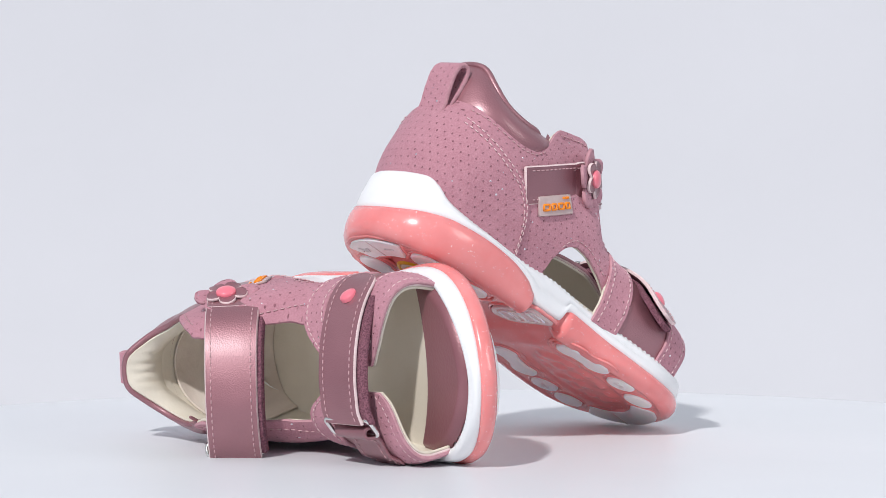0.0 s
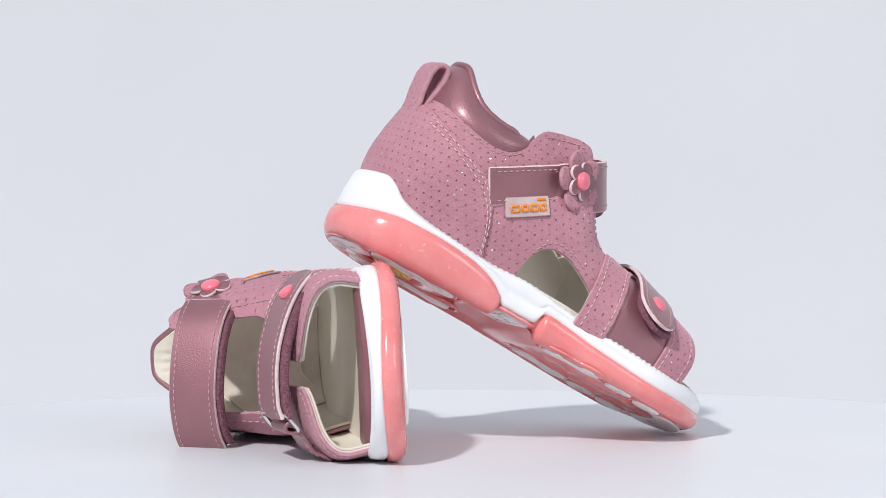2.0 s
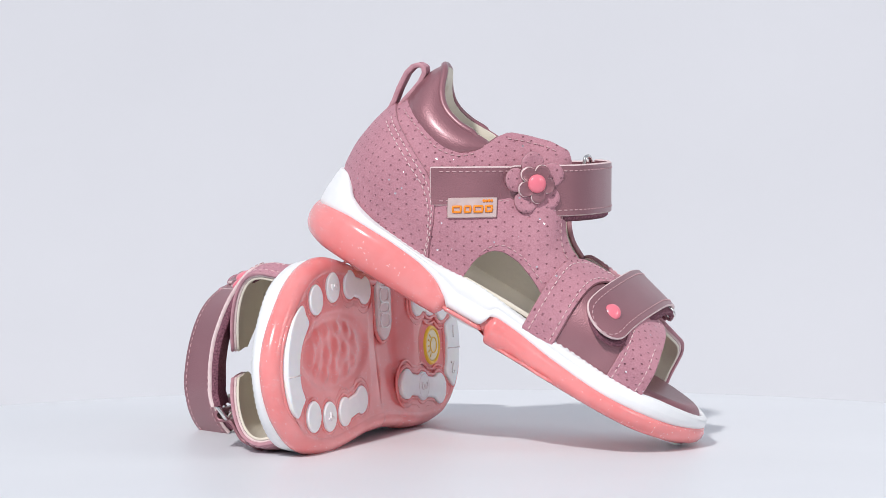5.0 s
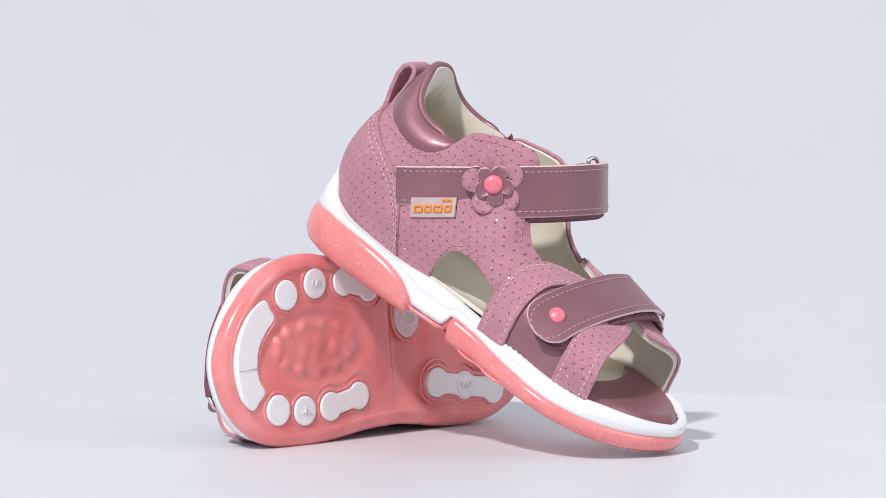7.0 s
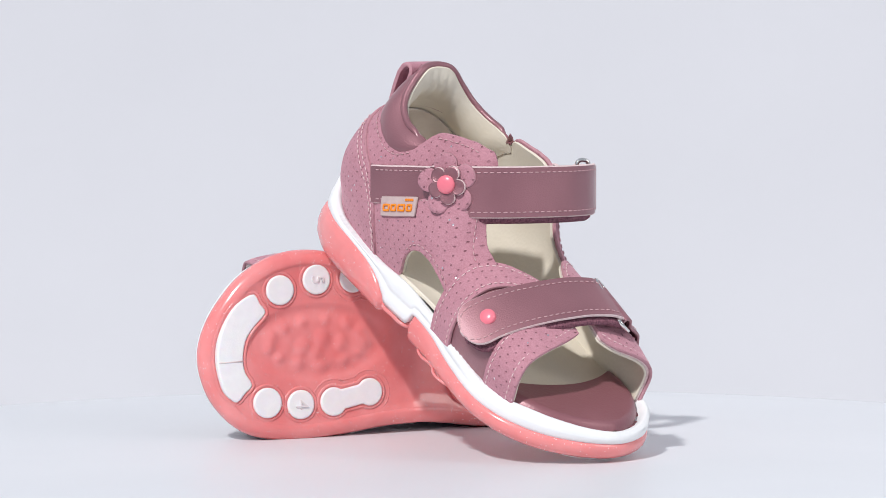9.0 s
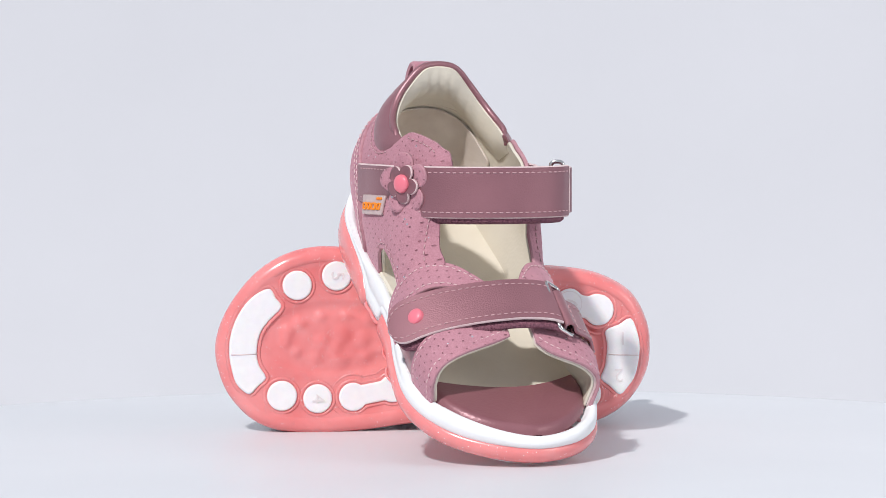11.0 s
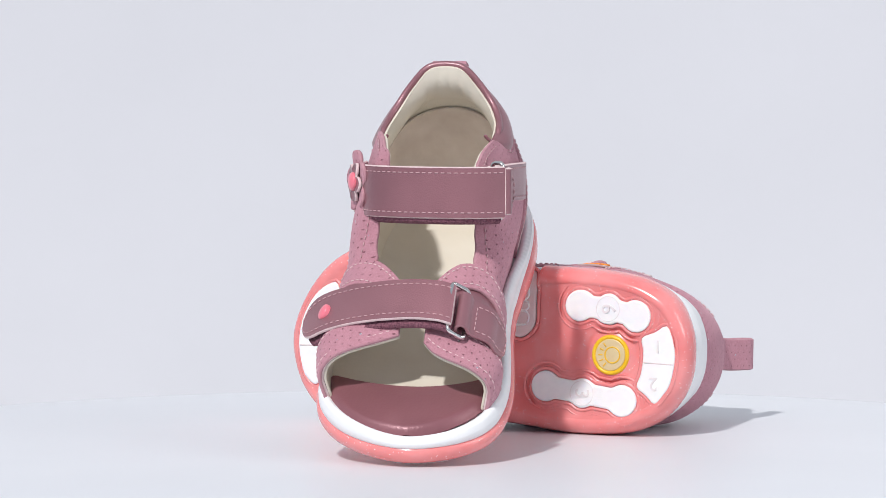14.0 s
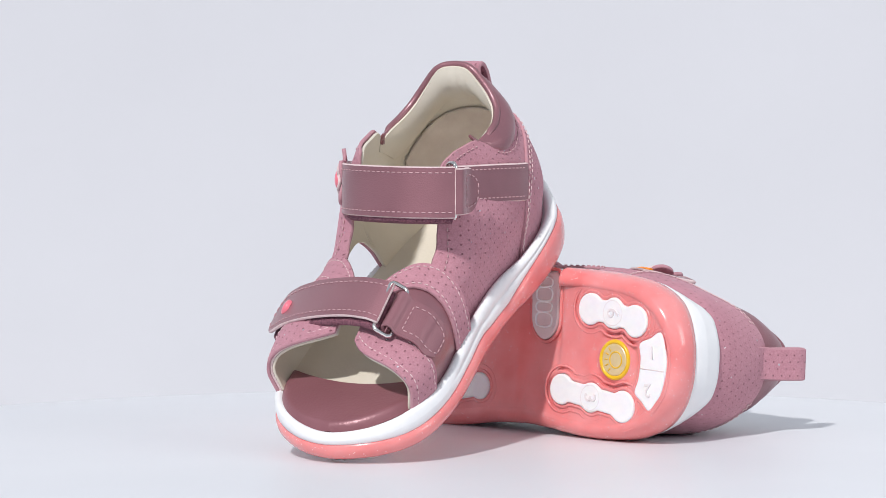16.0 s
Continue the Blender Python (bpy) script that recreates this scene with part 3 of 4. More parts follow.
def build_footbed(shoe):
    tuck = lambda x: 4.2 * np.clip((x - 125) / 37.8, 0, 1) ** 2.6
    bx = 162.8 - 42.8 * np.linspace(1, 0, 260) ** 2
    rim = np.vstack([np.column_stack([bx, s * np.maximum(width(bx + tuck(bx), s) - 1.2, 0.05)]) for s in (1, -1)])

    def sheet(name, x0, x1, fwd, mat, zf, label):
        rows = []
        for i in range(49):
            v = np.sin(np.linspace(-1, 1, 37) * pi / 2)
            t = i / 48
            x = x0 + (x1 - x0) * (1 - (1 - t) ** 3 if fwd > 0 else t * t)
            x = x + (3.5 * (v ** 2) if fwd < 0 else -8.0 * v ** 2 * (1 - t) ** 2)
            reach = 1.4 * np.clip((x - 125) / 30, 0, 1) if fwd < 0 else tuck(x)
            w = np.where(v > 0, width(x + reach, 1), width(x + reach, -1)) - 1.2 - 3.0 * np.clip((112 - x) / 16, 0, 1)
            y = v * np.maximum(w, 0.05)
            if fwd < 0:
                z = zf(x) + 2.2 * np.abs(v) ** 4 * np.clip((122 - x) / 20, 0, 1)
            else:
                near = np.hypot(x[:, None] - rim[:, 0], y[:, None] - rim[:, 1]).min(1)
                z = zf(x) - 3.2 * np.clip(1 - near / 3.6, 0, 1) ** 2.2
            rows.append(np.column_stack([x, y, z]))
        slab(name, rows, 1.6, mat, shoe, label, out=(80, 0, -400), lift=-1.6)
    sheet("insole", 7.5, 135, -1, LINING, curve((0, 17.5), (40, 15.5), (80, 15.5), (131, 13.0), (140, 13)), "cream leather insole")
    sheet("toe_insole", 135, 162.0, 1, INSOLE_TOE, curve((120, 14.6), (140, 15.4), (165, 15.9)), "mauve leather insole front")


def build_upper(shoe):
    xs = np.concatenate([4 + 24 * np.linspace(0, 1, 18)[:-1] ** 2, np.linspace(28, 60.6, 16)[:-1], np.linspace(60.6, 66.6, 16)[:-1], np.linspace(66.6, 104, 38)])
    v = np.linspace(0, 1, 22)
    for side, word in ((1, "outer"), (-1, "inner")):
        low_line = Q_LOW if side > 0 else Q_LOW_IN
        top_line = Q_TOP if side > 0 else Q_TOP_IN
        lo, hi = low_line(xs), top_line(xs)
        flat = np.minimum(lo, np.interp(xs, [0, 14, 28, 104], [24, 18, 14.5, 14]))
        straight = flat[:, None] + (hi - flat)[:, None] * v
        rise = straight - lo[:, None]
        Z = np.where((lo > flat + 0.5)[:, None], lo[:, None] + 2.2 * np.log1p(np.exp(np.clip(rise / 2.2, -12, 30))), straight)
        Z = np.minimum(Z, hi[:, None])
        X = np.repeat(xs[:, None], len(v), 1)
        P = flank(X, Z, side)
        q, top = slab("quarter", P, 1.3, [SUEDE, SUEDE_EDGE], shoe, "perforated rose suede side panel", uv=np.stack([X, Z], 2), N=flank_normals(X, Z, side))
        # seams along the collar, the throat and the window
        edge = lambda f, a, b, d, k=60, o=1.5: [p + nrm * o for p, nrm in zip(*flank_line(f, np.linspace(a, b, k), d, side))]
        rows = [edge(top_line, 8, 44, -2.2), edge(top_line, 51, 70, -2.2), edge(top_line, 78, 95, -3.0)] + ([edge(Q_LOW, 64.5, 91, 2.2)] if side > 0 else [])
        seam("stitching", rows, q, mat=STRAP_THREAD)
        # lining inside the quarter and the collar
        top_z = np.maximum(top_line(xs), np.where(xs < 53, T_TOP(xs), 0)) - 0.7
        lo2 = np.minimum(lo, 16) * (xs < 62) + lo * (xs >= 62)
        Z2 = lo2[:, None] + (top_z - lo2)[:, None] * v
        slab("lining", flank(X, Z2, side), 1.1, LINING, shoe, "cream leather lining", out=(60, 0, 30), lift=-1.4)
    # heel counter round the back
    p = np.linspace(-1, 1, 71)
    x0 = 4 + 44.6 * p ** 2
    vv = np.linspace(0, 1, 20)
    rows, uvs = [], []
    for k in range(len(p)):
        hi = float(C_TOP(x0[k]))
        z = 14 + (hi - 14) * vv
        rows.append(flank(np.full(20, x0[k]), z, 1 if p[k] >= 0 else -1))
        uvs.append(np.stack([np.full(20, p[k] * 62), z], 1))
    counter, _ = slab("heel_counter", rows, 1.3, [SUEDE, SUEDE_EDGE], shoe, "perforated rose suede heel counter", out=(40, 0, 40), lift=0.9, uv=np.array(uvs))
    st = []
    for side in (1, -1):
        for d in (-1.6, -3.7):
            pts, nrm = flank_line(C_TOP, np.linspace(8.5, 47, 80), d, side)
            st.append(pts + nrm * 2.5)
    seam("stitching", st, counter)
    # padded collar, rolled over the topline
    rows = []
    vv = np.linspace(0, 1, 18)
    for k in range(len(p)):
        x = 4 + 45.5 * p[k] ** 2
        side = 1 if p[k] >= 0 else -1
        lo, hi = float(Q_TOP(x)) - 2.2, float(T_TOP(x))
        base = flank(np.full(18, x), lo + (hi - lo) * vv, side)
        a = flank(np.full(18, x), lo + (hi - lo) * vv, side)
        cdir = np.array([30.0, 0, 0]) - a * np.array([1, 1, 0])
        cdir /= np.linalg.norm(cdir, axis=1, keepdims=True)
        end = min(1, (1 - abs(p[k])) * 7) ** 0.5
        puff = (3.0 - 1.0 * abs(p[k])) * np.sin(pi * np.clip(vv * 0.95 + 0.01, 0, 1)) ** 0.85 * end - 1.4 * (1 - vv) ** 3 - 1.2 * vv ** 6 - 1.6 * (1 - end)
        rows.append(base - cdir * puff[:, None])
    slab("collar", rows, 1.2, COLLAR, shoe, "padded mauve leather collar", out=(40, 0, 60), lift=-0.4)
    inner = []
    for k in range(len(p)):
        x = 4 + 45.5 * p[k] ** 2
        side = 1 if p[k] >= 0 else -1
        hi = float(T_TOP(x))
        a = flank(np.full(14, x), hi - 15 * (1 - np.linspace(0, 1, 14)) * min(1, (1 - abs(p[k])) * 5 + 0.2), side)
        cdir = np.array([30.0, 0, 0]) - a * np.array([1, 1, 0])
        cdir /= np.linalg.norm(cdir, axis=1, keepdims=True)
        u = np.linspace(0, 1, 14)
        pleat = 0.32 * sin(46 * p[k]) * max(0.0, 1 - abs(p[k]) * 1.6) * np.sin(pi * u)
        inner.append(a + cdir * (1.6 + pleat + 2.6 * np.sin(pi * np.clip(u, 0.02, 1)) * min(1, (1 - abs(p[k])) * 6))[:, None])
    slab("collar_lining", inner, 1.0, LINING, shoe, "padded cream leather collar lining", out=(40, 0, 60), lift=-0.5)
    patch = []
    for k in np.linspace(-1, 1, 41):
        x = 4 + 24 * k * k
        patch.append(flank(np.full(14, x), np.linspace(17, 58 - 14 * k * k, 14), 1 if k >= 0 else -1))
    slab("heel_lining", patch, 0.8, HEEL_LINING, shoe, "greyish beige suede heel lining", out=(40, 0, 40), lift=-2.6)
    pipe = [flank(np.array([4 + 45.2 * q * q]), T_TOP(np.array([4 + 45.2 * q * q])) + 0.2, 1 if q >= 0 else -1)[0] for q in np.linspace(-0.95, 0.95, 80)]
    pipe = [q - np.array([0, 0, 2.4 * max(0, (abs(k) - 0.85) / 0.1)]) for q, k in zip(pipe, np.linspace(-0.95, 0.95, 80))]
    tube("topline_binding", pipe, 1.35, COLLAR, shoe, closed=False, taper=5)
    # pull loop at the heel
    prof = [(7.4, 51), (8.4, 55), (8.4, 58), (7.6, 63.3), (7.3, 69.3), (8.1, 72.4), (9.6, 74.0), (11.4, 74.0), (12.4, 72.4), (12.6, 69), (11.9, 65), (10.9, 61), (10.2, 57)]
    pc = np.array(prof)
    if SIDE > 0:
        pc[:, 0] -= 5.0 * np.clip((pc[:, 1] - 54) / 18, 0, 1)
    pts = []
    for i in range(len(pc) - 1):
        for k in range(3):
            pts.append(pc[i] + (pc[i + 1] - pc[i]) * k / 3)
    pts.append(pc[-1])
    grid = [[(q[0] - 0.6, y, q[1]) for y in np.linspace(-6.3, 6.3, 7)] for q in pts]
    slab("pull_loop", grid, 1.7, [SUEDE, SUEDE_EDGE], shoe, "rose suede pull loop", lift=-0.5)


def flank_normals(X, Z, side):
    e = 0.3
    n = np.cross(flank(X + e, Z, side) - flank(X - e, Z, side), flank(X, Z + e, side) - flank(X, Z - e, side))
    n /= np.maximum(np.linalg.norm(n, axis=-1, keepdims=True), 1e-9)
    back = (X < 4.5)[..., None]
    n = np.where(n[..., 1:2] * side < 0, -n, n)
    return np.where(back, np.array([-1.0, 0, 0.15]) / 1.011, n)


def flank_line(f, xs, d, side):
    """Points d above the line f on the flank, and the normals there."""
    z = f(xs) + d
    P = flank(xs, z, side)
    e = 0.4
    a = flank(xs + e, z, side) - flank(xs - e, z, side)
    b = flank(xs, z + e, side) - flank(xs, z - e, side)
    n = np.cross(a, b)
    n /= np.linalg.norm(n, axis=1, keepdims=True)
    n *= np.sign(np.sum(n * (P - np.array([55, 0, 30])), axis=1))[:, None]
    return P, n


FRONT = curve((-25, 139.4), (0, 139.6), (30, 138.2), (55, 137), (70, 135.8), (80, 134.2), (86, 132.6))
FRONT_IN = curve((-25, 145.8), (0, 145), (25, 144.8), (55, 143.4), (70, 141.8), (80, 139.2), (86, 135.2))
REAR = curve((-25, 91), (0, 91), (27, 91.4), (45, 92.5), (56, 94.4), (67, 97.6), (72, 100.3), (80, 106.4), (86, 113.4))


def build_vamp(shoe):
    for side in (1, -1):
        a = np.linspace(-24, 85, 40)
        ang = a if side > 0 else 180 - a
        rear = REAR(a) + (0 if side > 0 else 6.3 * np.clip(1 - a / 75, 0, 1))
        front = FRONT(a) if side > 0 else FRONT_IN(a)

        def sheet(name, x0, x1, k, thick, lift, mats, label):
            u = np.linspace(0, 1, k)
            X = x0[:, None] + (x1 - x0)[:, None] * u
            A = np.repeat(ang[:, None], k, 1)
            P = arch(X, A)
            arc = np.repeat(((a + 24) * 0.42)[:, None], k, 1)
            return slab(name, P, thick, mats, shoe, label, out=(120, 0, 10), lift=lift, uv=np.stack([X, arc], 2))
        sheet("vamp_lining", rear + 0.5, front - 0.5, 26, 0.9, -1.0, LINING, "cream leather vamp lining")
        sheet("vamp", rear + 0.6, front - 0.6, 26, 1.0, 0.0, [LEATHER, EDGE], "mauve metallic leather vamp panel")
        wide = 12.5 + np.clip((a - 60) / 20, 0, 1) * 1.5
        b1, _ = sheet("vamp_band", rear, np.minimum(rear + wide, (rear + front) / 2 + 1), 12, 1.2, 0.9, [SUEDE, SUEDE_EDGE], "perforated rose suede band")
        b2, _ = sheet("toe_band", np.maximum(front - 13.5, (rear + front) / 2 + 1.5), front, 12, 1.2, 0.9, [SUEDE, SUEDE_EDGE], "perforated rose suede toe band")

        def row(x):
            P = arch(x, ang)
            c = P - np.array([120, 0, 12]) * np.array([0, 1, 1]) - P * np.array([1, 0, 0])
            c /= np.linalg.norm(c, axis=1, keepdims=True)
            return P + c * 2.25
        seam("stitching", [row(rear + 2.0), row(np.minimum(rear + wide, (rear + front) / 2 + 1) - 1.8)], b1)
        seam("stitching", [row(front - 2.0), row(np.maximum(front - 13.5, (rear + front) / 2 + 1.5) + 1.8)], b2)


def strip(name, line, across, half, thick, mats, shoe, label, ends=(0, 0), lift=0.0, out=(80, 0, 30), n=9, dense=70):
    """A strap along a line of points; across: its width direction; ends: lengths over which each end is rounded off."""
    line = np.array(line, float)
    s = np.concatenate([[0], np.cumsum(np.linalg.norm(np.diff(line, axis=0), axis=1))])
    L = s[-1]
    t = np.linspace(0, 1, dense)
    t = L * (0.5 - 0.5 * np.cos(pi * t)) if any(ends) else L * t
    P = np.stack([curve(*zip(s, line[:, k]))(t) for k in range(3)], 1)
    h = np.full(dense, float(half))
    for e, d in ((ends[0], t), (ends[1], L - t)):
        if e:
            h *= np.where(d < e, np.sqrt(np.clip(1 - np.clip(1 - d / e, 0, 1) ** 2.4, 0.02, 1)), 1)
    ac = np.array(across, float)
    u = np.linspace(-1, 1, n)
    G = P[:, None, :] + u[None, :, None] * h[:, None, None] * ac
    ob, top = slab(name, G, thick, mats, shoe, label, out=out, lift=lift)
    return ob, top


def strap_seam(ob, top, inset=0.16, trim=2):
    k = top.shape[1]
    a = top[trim:-trim, 0] * (1 - inset) + top[trim:-trim, k - 1] * inset
    b = top[trim:-trim, 0] * inset + top[trim:-trim, k - 1] * (1 - inset)
    lift = normals_of(top)[trim:-trim, k // 2] * 0.1
    seam("stitching", [a + lift, b + lift], ob, mat=STRAP_THREAD)


def flower(shoe, centre, normal, up):
    n = np.array(normal, float)
    n /= np.linalg.norm(n)
    u = np.array(up, float)
    u -= n * u.dot(n)
    u /= np.linalg.norm(u)
    r = np.cross(u, n)
    base = new("flower", None)
    base.parent = shoe
    tagged(base, "rose suede flower with a pink rivet")

    def petals(name, R, lobe, z, curl, thick, mats, turn, parent):
        verts, faces, uv, mi = [], [], [], []
        K, rings = 70, 7
        for layer in (1, 0):
            for q in range(rings + 1):
                for k in range(K):
                    a = 2 * pi * k / K
                    w = abs(cos(2.5 * (a - turn)))
                    rad = (R * (1 - lobe) + R * lobe * w ** 0.50) * q / rings
                    if q == rings:
                        rad -= 0.25 * layer
                    lift = z + thick * layer + curl * (q / rings) ** 2 * (0.4 + 0.6 * sin(5 * a + 1.3) * 0.7)
                    p = np.array(centre) + (r * cos(a) + u * sin(a)) * rad + n * lift
                    verts.append(p)
                    uv.append((rad * cos(a) + 20, rad * sin(a) + 20))
        M = (rings + 1) * K
        for layer in (0, 1):
            for q in range(rings):
                for k in range(K):
                    k2 = (k + 1) % K
                    f = (layer * M + q * K + k, layer * M + q * K + K + k, layer * M + q * K + K + k2, layer * M + q * K + k2)
                    faces.append(f if layer == 0 else f[::-1])
                    mi.append(0)
        for k in range(K):
            k2 = (k + 1) % K
            faces.append((rings * K + k, M + rings * K + k, M + rings * K + k2, rings * K + k2))
            mi.append(1)
        return mesh_part(name, verts, faces, mats, parent, uv=uv, index=mi)
    petals("petals", 11.6, 0.50, 0.4, 1.2, 1.3, [SUEDE, SUEDE_EDGE], 1.45, base)
    petals("inner_petals", 7.4, 0.44, 2.0, 0.8, 1.1, [LEATHER, EDGE], 1.45 + pi / 5, base)
    rivet(base, np.array(centre) + n * 3.4, n, 3.4)
    return base


def rivet(parent, centre, normal, r):
    n = np.array(normal, float)
    n /= np.linalg.norm(n)
    a = np.cross(n, (0.31, 0.12, 0.94))
    a /= np.linalg.norm(a)
    b = np.cross(n, a)
    verts, faces = [], []
    prof = [(1.0, -0.6), (1.0, 0.12), (0.95, 0.34), (0.8, 0.55), (0.5, 0.74), (0.2, 0.82)]
    K = 24
    for rr, h in prof:
        verts += [np.array(centre) + (a * cos(2 * pi * k / K) + b * sin(2 * pi * k / K)) * r * rr + n * h * r * 0.55 for k in range(K)]
    for q in range(len(prof) - 1):
        for k in range(K):
            k2 = (k + 1) % K
            faces.append((q * K + k, q * K + k2, q * K + K + k2, q * K + K + k))
    faces.append(tuple((len(prof) - 1) * K + k for k in range(K)))
    mesh_part("rivet", verts, faces, BUTTON, parent, "pink plastic rivet")


def ring_path(c, a, b, ha, hb, r=1.6):
    c, a, b = (np.array(q, float) for q in (c, a, b))
    pts = []
    for sa, sb, st in ((1, 1, 0), (-1, 1, 90), (-1, -1, 180), (1, -1, 270)):
        for k in range(5):
            t = radians(st + k * 22.5)
            pts.append(c + a * (sa * (ha - r) + r * cos(t)) + b * (sb * (hb - r) + r * sin(t)))
    return pts


def build_straps(shoe):
    # ankle strap: a narrow strip sewn to each side, the wide closing strap over the instep
    f = np.linspace(-3.0, 40, 40)
    for side in (1, -1):
        pos = []
        for q in f:
            c = BAND_O + q * BAND_F
            pos.append(flank(np.array([c[0] - 0.0]), np.array([c[2]]), side)[0])
        ob, top = strip("strap_base", pos, BAND_U, 6.6, 1.4, [LEATHER, EDGE], shoe, "mauve metallic leather strap base", lift=1.3, out=(70, 0, 40), dense=36)
        strap_seam(ob, top, 0.1)
    line = [(22.4, 26.2), (27, 26.8), (31, 26.6), (36.4, 25.0), (42.5, 22.2), (47.6, 18.2), (51.6, 12.6), (54.6, 6), (57.2, -3), (58.3, -11), (57.2, -19), (54.9, -24.8), (52.0, -28.6)]
    pts = [band(a, b, -1.9) for a, b in line]
    strap, top = strip("ankle_strap", pts, BAND_U, 8.9, 1.3, [LEATHER, EDGE], shoe, "mauve metallic leather ankle strap with pale edges", ends=(6, 0), out=(60, 0, 45), dense=80)
    strap_seam(strap, top, 0.1)
    pts = [band(a - 0.5, b * 0.96, -4.3) for a, b in line]
    strip("hook_tape", pts, BAND_U, 8.0, 3.0, VELCRO, strap, "plum hook-and-loop tape", ends=(6, 0), lift=-2.4, out=(60, 0, 45), dense=80)
    back = [(52.0, -28.8), (50.6, -30.2), (48.8, -30.0), (46.2, -29.0), (42.5, -28.6), (37.0, -29.4)]
    tab, tab_top = strip("ring_tab", [band(a, b, -1.6) for a, b in back], BAND_U, 8.0, 1.3, [LEATHER, EDGE], shoe, "rounded mauve leather ring tab", ends=(0, 7), out=(60, 0, 45), dense=40)
    tube("ring", ring_path(band(49.6, -26.2, -1.5), BAND_U, (0.35, -0.9, 0.2), 10.0, 2.3), 0.8, METAL, shoe, "polished steel strap ring")
    c = band(34.2 if SIDE < 0 else 32.2, 25.9, 0.8)
    flower(shoe, c, (0.36, 0.90, 0.22), BAND_U)
    # front strap
    if SIDE < 0:
        pts = [(115.2, 42.4, 26.6), (115.4, 39.6, 29.2), (116.0, 35.0, 32.6), (117.4, 28.4, 36.2), (119.4, 19, 39.8), (121.2, 9, 42.4), (122.8, -2, 44.0), (124.2, -9, 44.3), (125.2, -14, 43.4)]
    else:
        pts = [(118.6, 35.2, 28.6), (119.0, 33.6, 32), (120.2, 29.4, 36), (122, 23.5, 39.4), (124, 16, 42.2), (126, 8, 44.2), (127.4, -2, 45.2), (128.2, -9, 45.2), (129, -14.6, 44.0)]
    pts = [np.array(q) for q in pts]
    fs, top = strip("front_strap", pts, (0.97, 0, -0.26), 8.9, 1.3, [LEATHER, EDGE], shoe, "mauve metallic leather front strap with pale edges", ends=(8, 0), out=(122, 0, 10), dense=80)
    strap_seam(fs, top, 0.12)
    strip("hook_tape", [q + np.array((2.4 + 0.6 * SIDE, -1.2 * (q[1] > 30), -0.8)) for q in pts], (0.97, 0, -0.26), 8.5, 2.2, VELCRO, fs, "plum hook-and-loop tape", ends=(8, 0), lift=-2.6, out=(122, 0, 10), dense=80)
    o = np.array((0.08, 0.80, 0.60))
    rivet(fs, (np.array((116.2, 33.6, 33.2)) if SIDE < 0 else np.array((120.6, 28.2, 36.8))) + o * 1.5, o, 3.1)
    # ring and its tab on the inner side
    rc = pts[-1] + np.array((0.4, -1.6, -1.6))
    tang, lift_dir = np.array((0.0, -0.84, -0.54)), np.array((0.0, -0.54, 0.84))
    bar = rc + tang * 2.6
    pt2 = [bar - tang * 1.0 - lift_dir * 1.6, bar - tang * 1.8 - lift_dir * 0.2, bar - tang * 1.2 + lift_dir * 1.0, bar + tang * 0.4 + lift_dir * 1.0, bar + tang * 2.0 - lift_dir * (0.2 if SIDE < 0 else 1.4)]
    for q in np.linspace(143, 171, 12):
        P = arch(np.array([rc[0] - 0.6]), np.array([q]))[0]
        o = P - np.array([rc[0] - 0.6, 0, 14.0])
        o /= np.linalg.norm(o)
        pt2.append(P + o * (2.2 + 1.2 * max(0, (152 - q) / 9)))
    t2, top = strip("ring_tab", pt2, (1, 0, -0.18), 8.2, 1.1, LEATHER, shoe, "rounded mauve leather ring tab", ends=(0, 7), out=(122, 0, 10), dense=40)
    tube("ring", ring_path(rc, (0.94, 0, -0.34), tang, 10.4, 3.4), 0.8, METAL, shoe, "polished steel strap ring")
    # the sewn-down D of each tab
    for piece, sheet_top in ((tab, tab_top), (t2, top)):
        k = sheet_top.shape[1]
        rows = sheet_top[int(0.42 * len(sheet_top)):-5]
        n = normals_of(sheet_top)[int(0.42 * len(sheet_top)):-5]
        a, b = rows[:, 0] * 0.86 + rows[:, k - 1] * 0.14, rows[:, 0] * 0.14 + rows[:, k - 1] * 0.86
        arc = np.vstack([a, b[::-1], a[:1]]) + np.mean(n, axis=(0, 1)) * 0.12
        seam("stitching", [arc], piece, mat=STRAP_THREAD)



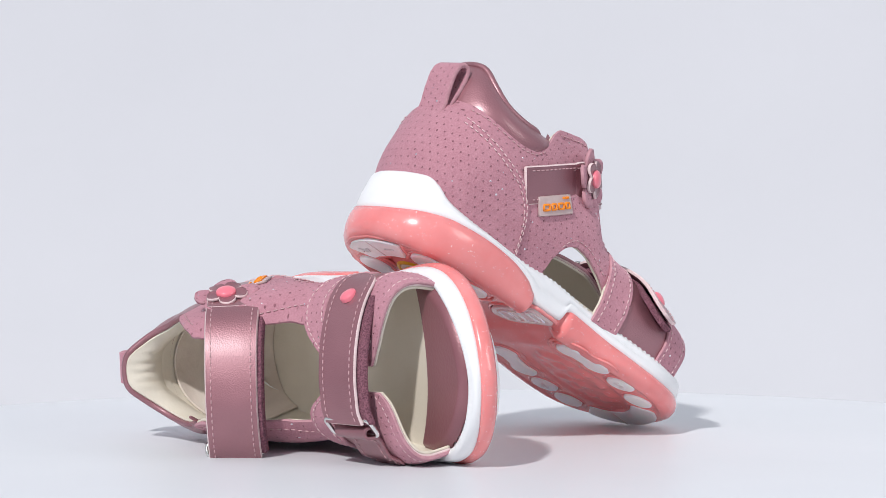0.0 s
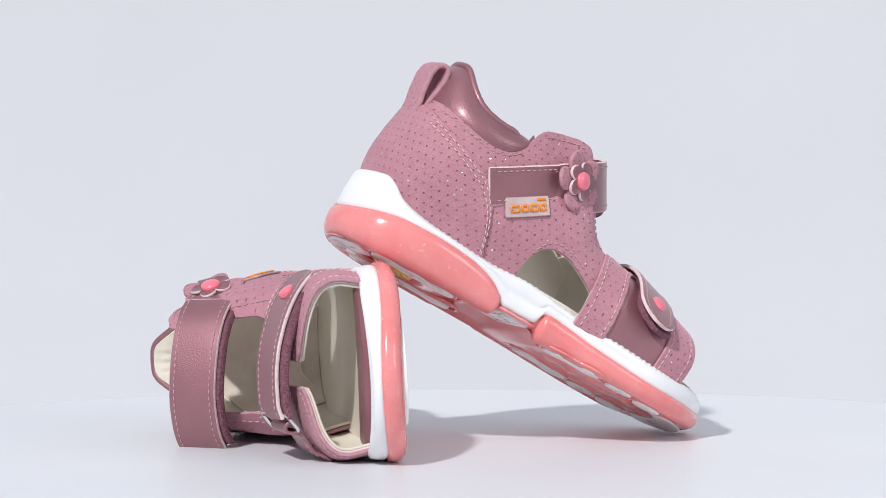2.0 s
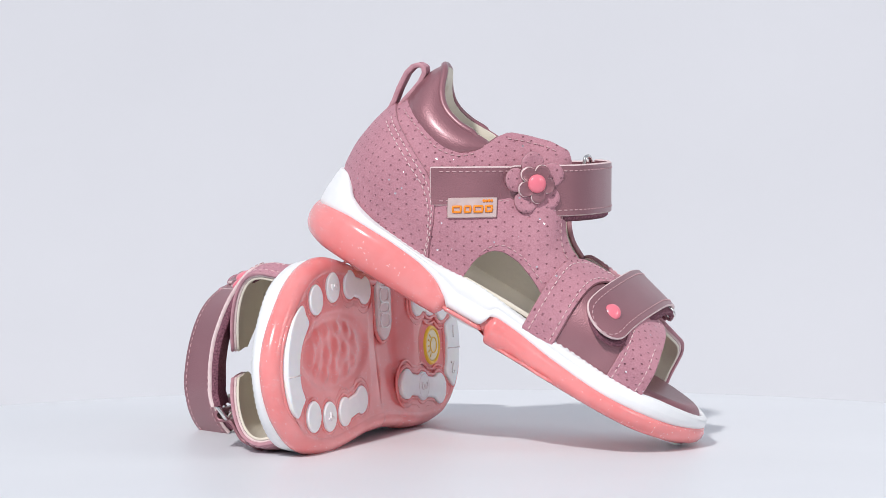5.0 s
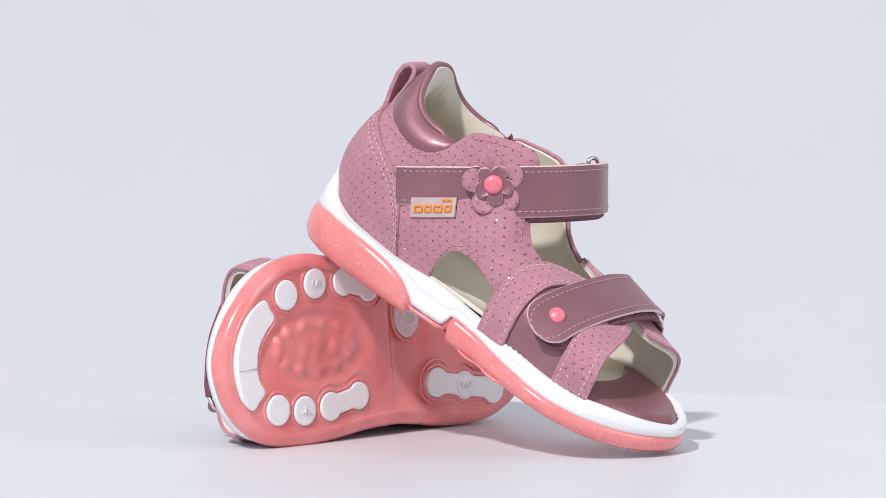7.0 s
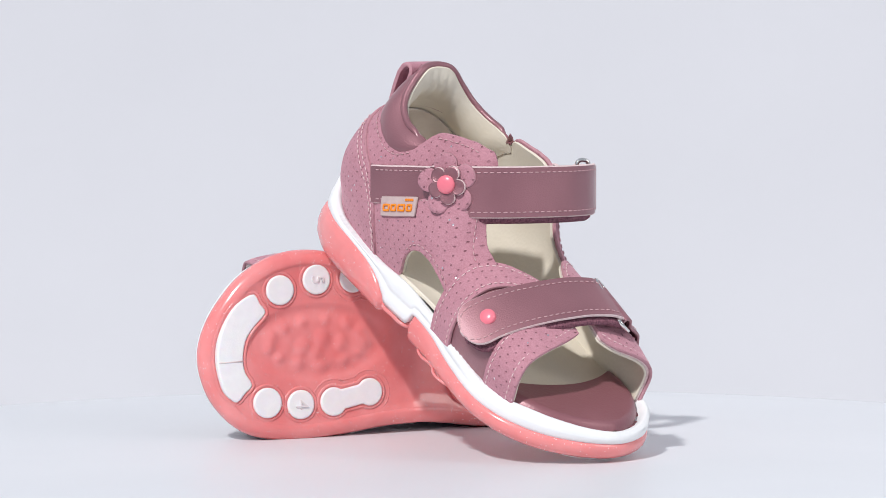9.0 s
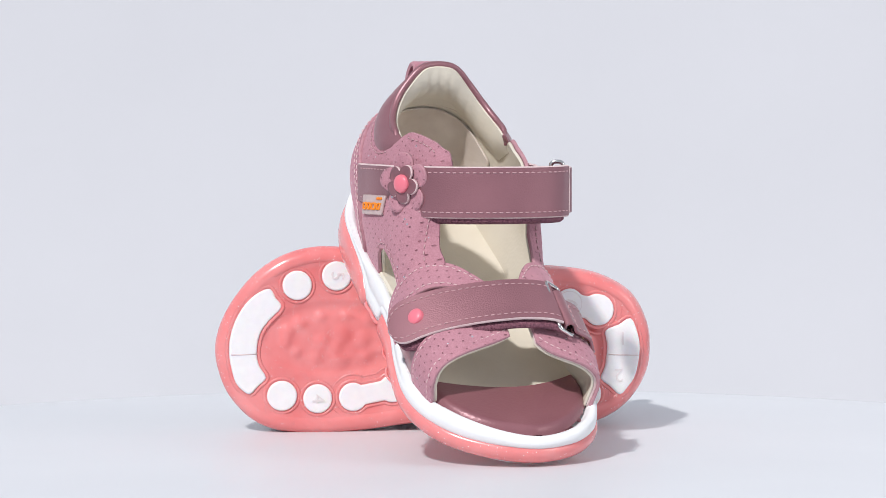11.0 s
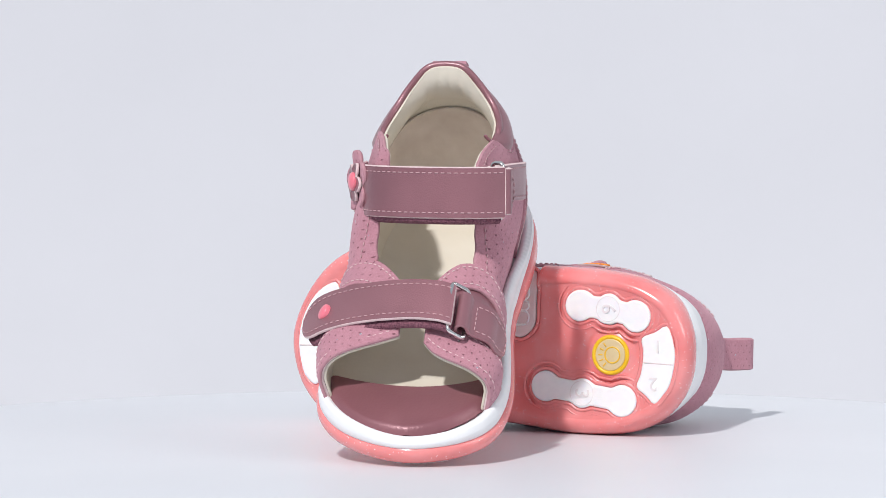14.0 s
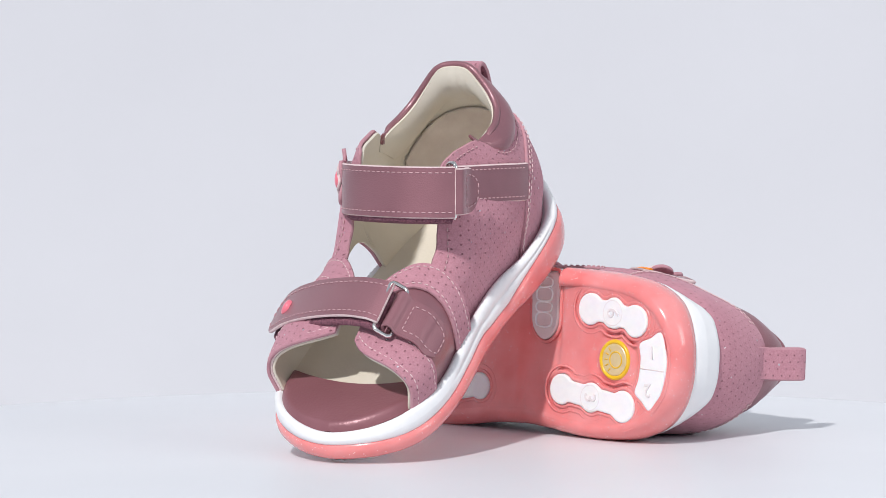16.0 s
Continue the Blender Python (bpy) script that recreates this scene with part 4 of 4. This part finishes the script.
def build_tag(shoe):
    # rubber tag on the outer side: orange strokes stand for its mark
    c = np.array([53.6, 0, 40.7])
    e1, e2 = BAND_F, BAND_U
    rows = []
    for u in np.linspace(-8.6, 8.6, 14):
        row = []
        for w in np.linspace(-3.3, 3.3, 6):
            q = c + e1 * u + e2 * w
            row.append(flank(np.array([q[0]]), np.array([q[2]]), 1)[0])
        rows.append(row)
    tag, top = slab("brand_tag", rows, 0.9, TAG, shoe, "milky rubber tag with an orange mark", out=(57, 0, 40), lift=1.4)

    def on(u, w):
        i, j = (u + 8.6) / 17.2 * 13, (w + 3.3) / 6.6 * 5
        i, j = min(max(i, 0), 12.99), min(max(j, 0), 4.99)
        a, b = int(i), int(j)
        fu, fw = i - a, j - b
        p = top[a, b] * (1 - fu) * (1 - fw) + top[a + 1, b] * fu * (1 - fw) + top[a, b + 1] * (1 - fu) * fw + top[a + 1, b + 1] * fu * fw
        return p + np.array([0, 0.2, 0])
    x = -7.0
    for wide in (3.4, 2.6, 3.4, 2.6):
        tube("mark_bar", [on(x + wide / 2 + sx * (wide / 2 - 0.3), 0.5 + sy * 0.95) for sx, sy in ((-1, -1), (0, -1), (1, -1), (1, 0), (1, 1), (0, 1), (-1, 1), (-1, 0))], 0.45, ORANGE, tag, sides=5)
        x += wide + 0.75
    for k in range(4):
        tube("mark_dot", [on(4.0 + k * 0.95 + 0.3 * cos(a), -2.3 + 0.3 * sin(a)) for a in np.linspace(0, 2 * pi, 6, endpoint=False)], 0.28, ORANGE, tag, sides=4)


def sandal(side, m, label):
    global SIDE
    SIDE = side
    shoe = tagged(new("sandal"), label, "sandal", "pair of sandals")
    build_sole(shoe)
    build_footbed(shoe)
    build_upper(shoe)
    build_vamp(shoe)
    build_straps(shoe)
    build_tag(shoe)
    shoe.matrix_world = m
    return shoe


# ---- the setting ----
def lathe(name, prof, mat, steps=160):
    verts, faces = [], []
    for r, z in prof:
        verts += [(r * cos(2 * pi * k / steps), r * sin(2 * pi * k / steps), z) for k in range(steps)]
    for q in range(len(prof) - 1):
        for k in range(steps):
            k2 = (k + 1) % steps
            faces.append((q * steps + k, q * steps + k2, q * steps + steps + k2, q * steps + steps + k))
    faces.append(tuple((len(prof) - 1) * steps + k for k in range(steps)))
    faces.append(tuple(range(steps - 1, -1, -1)))
    return mesh_part(name, verts, faces, mat, mirror=False)


table = lathe("display_table", [(60, -899), (60, -40), (280, -32), (300, -30), (312, -26), (314, -16), (313.2, -8), (310, -3.4), (306, -1.2), (300, -0.2), (290, 0)], TABLE)
table.location = (0, -0.111, 0)
tagged(table, "round white satin display table top with a soft edge", "table", "", "structure")


def backdrop():
    pts = [(-1.0, -0.9), (1.4, -0.9), (1.62, -0.84), (1.74, -0.7), (1.78, -0.5), (1.78, 2.6)]
    verts = [(x * 1000, y * 1000, z * 1000) for y, z in pts for x in np.linspace(-3, 3, 9)]
    faces = [(q * 9 + k, q * 9 + k + 1, q * 9 + 10 + k, q * 9 + 9 + k) for q in range(len(pts) - 1) for k in range(8)]
    return tagged(mesh_part("backdrop", verts, faces, WALL, mirror=False), "plain white studio paper backdrop", "backdrop", "", "structure")


backdrop()

# ---- the pair: one stands on its toe, its heel propped on the other, which lies on its side ----
REST_A = pose(-0.03930, -0.04727, 0.07974, 0, 29.6, 41.75)
REST_B = pose(-0.06142, 0.05373, 0.03231, 92.776, 0, -64.52)
sandal_a = sandal(-1, REST_A, "rose suede child's sandal tilted up on its toe against the other")
sandal_b = sandal(1, REST_B, "rose suede child's sandal lying on its side, sole turned out")


def turn(t):
    s = (t - 8) / 8
    return -(0.172333 * t + 0.009196 * (s * s - 1) - 0.007434 * (s ** 3 - s) + 0.039794 * s)


def motions():
    times = [0.5 * k for k in range(33)]
    for ob, rest in ((sandal_a, REST_A), (sandal_b, REST_B)):
        walk(ob, [(t, Matrix.Rotation(turn(t), 4, "Z") @ rest) for t in times])


motions()
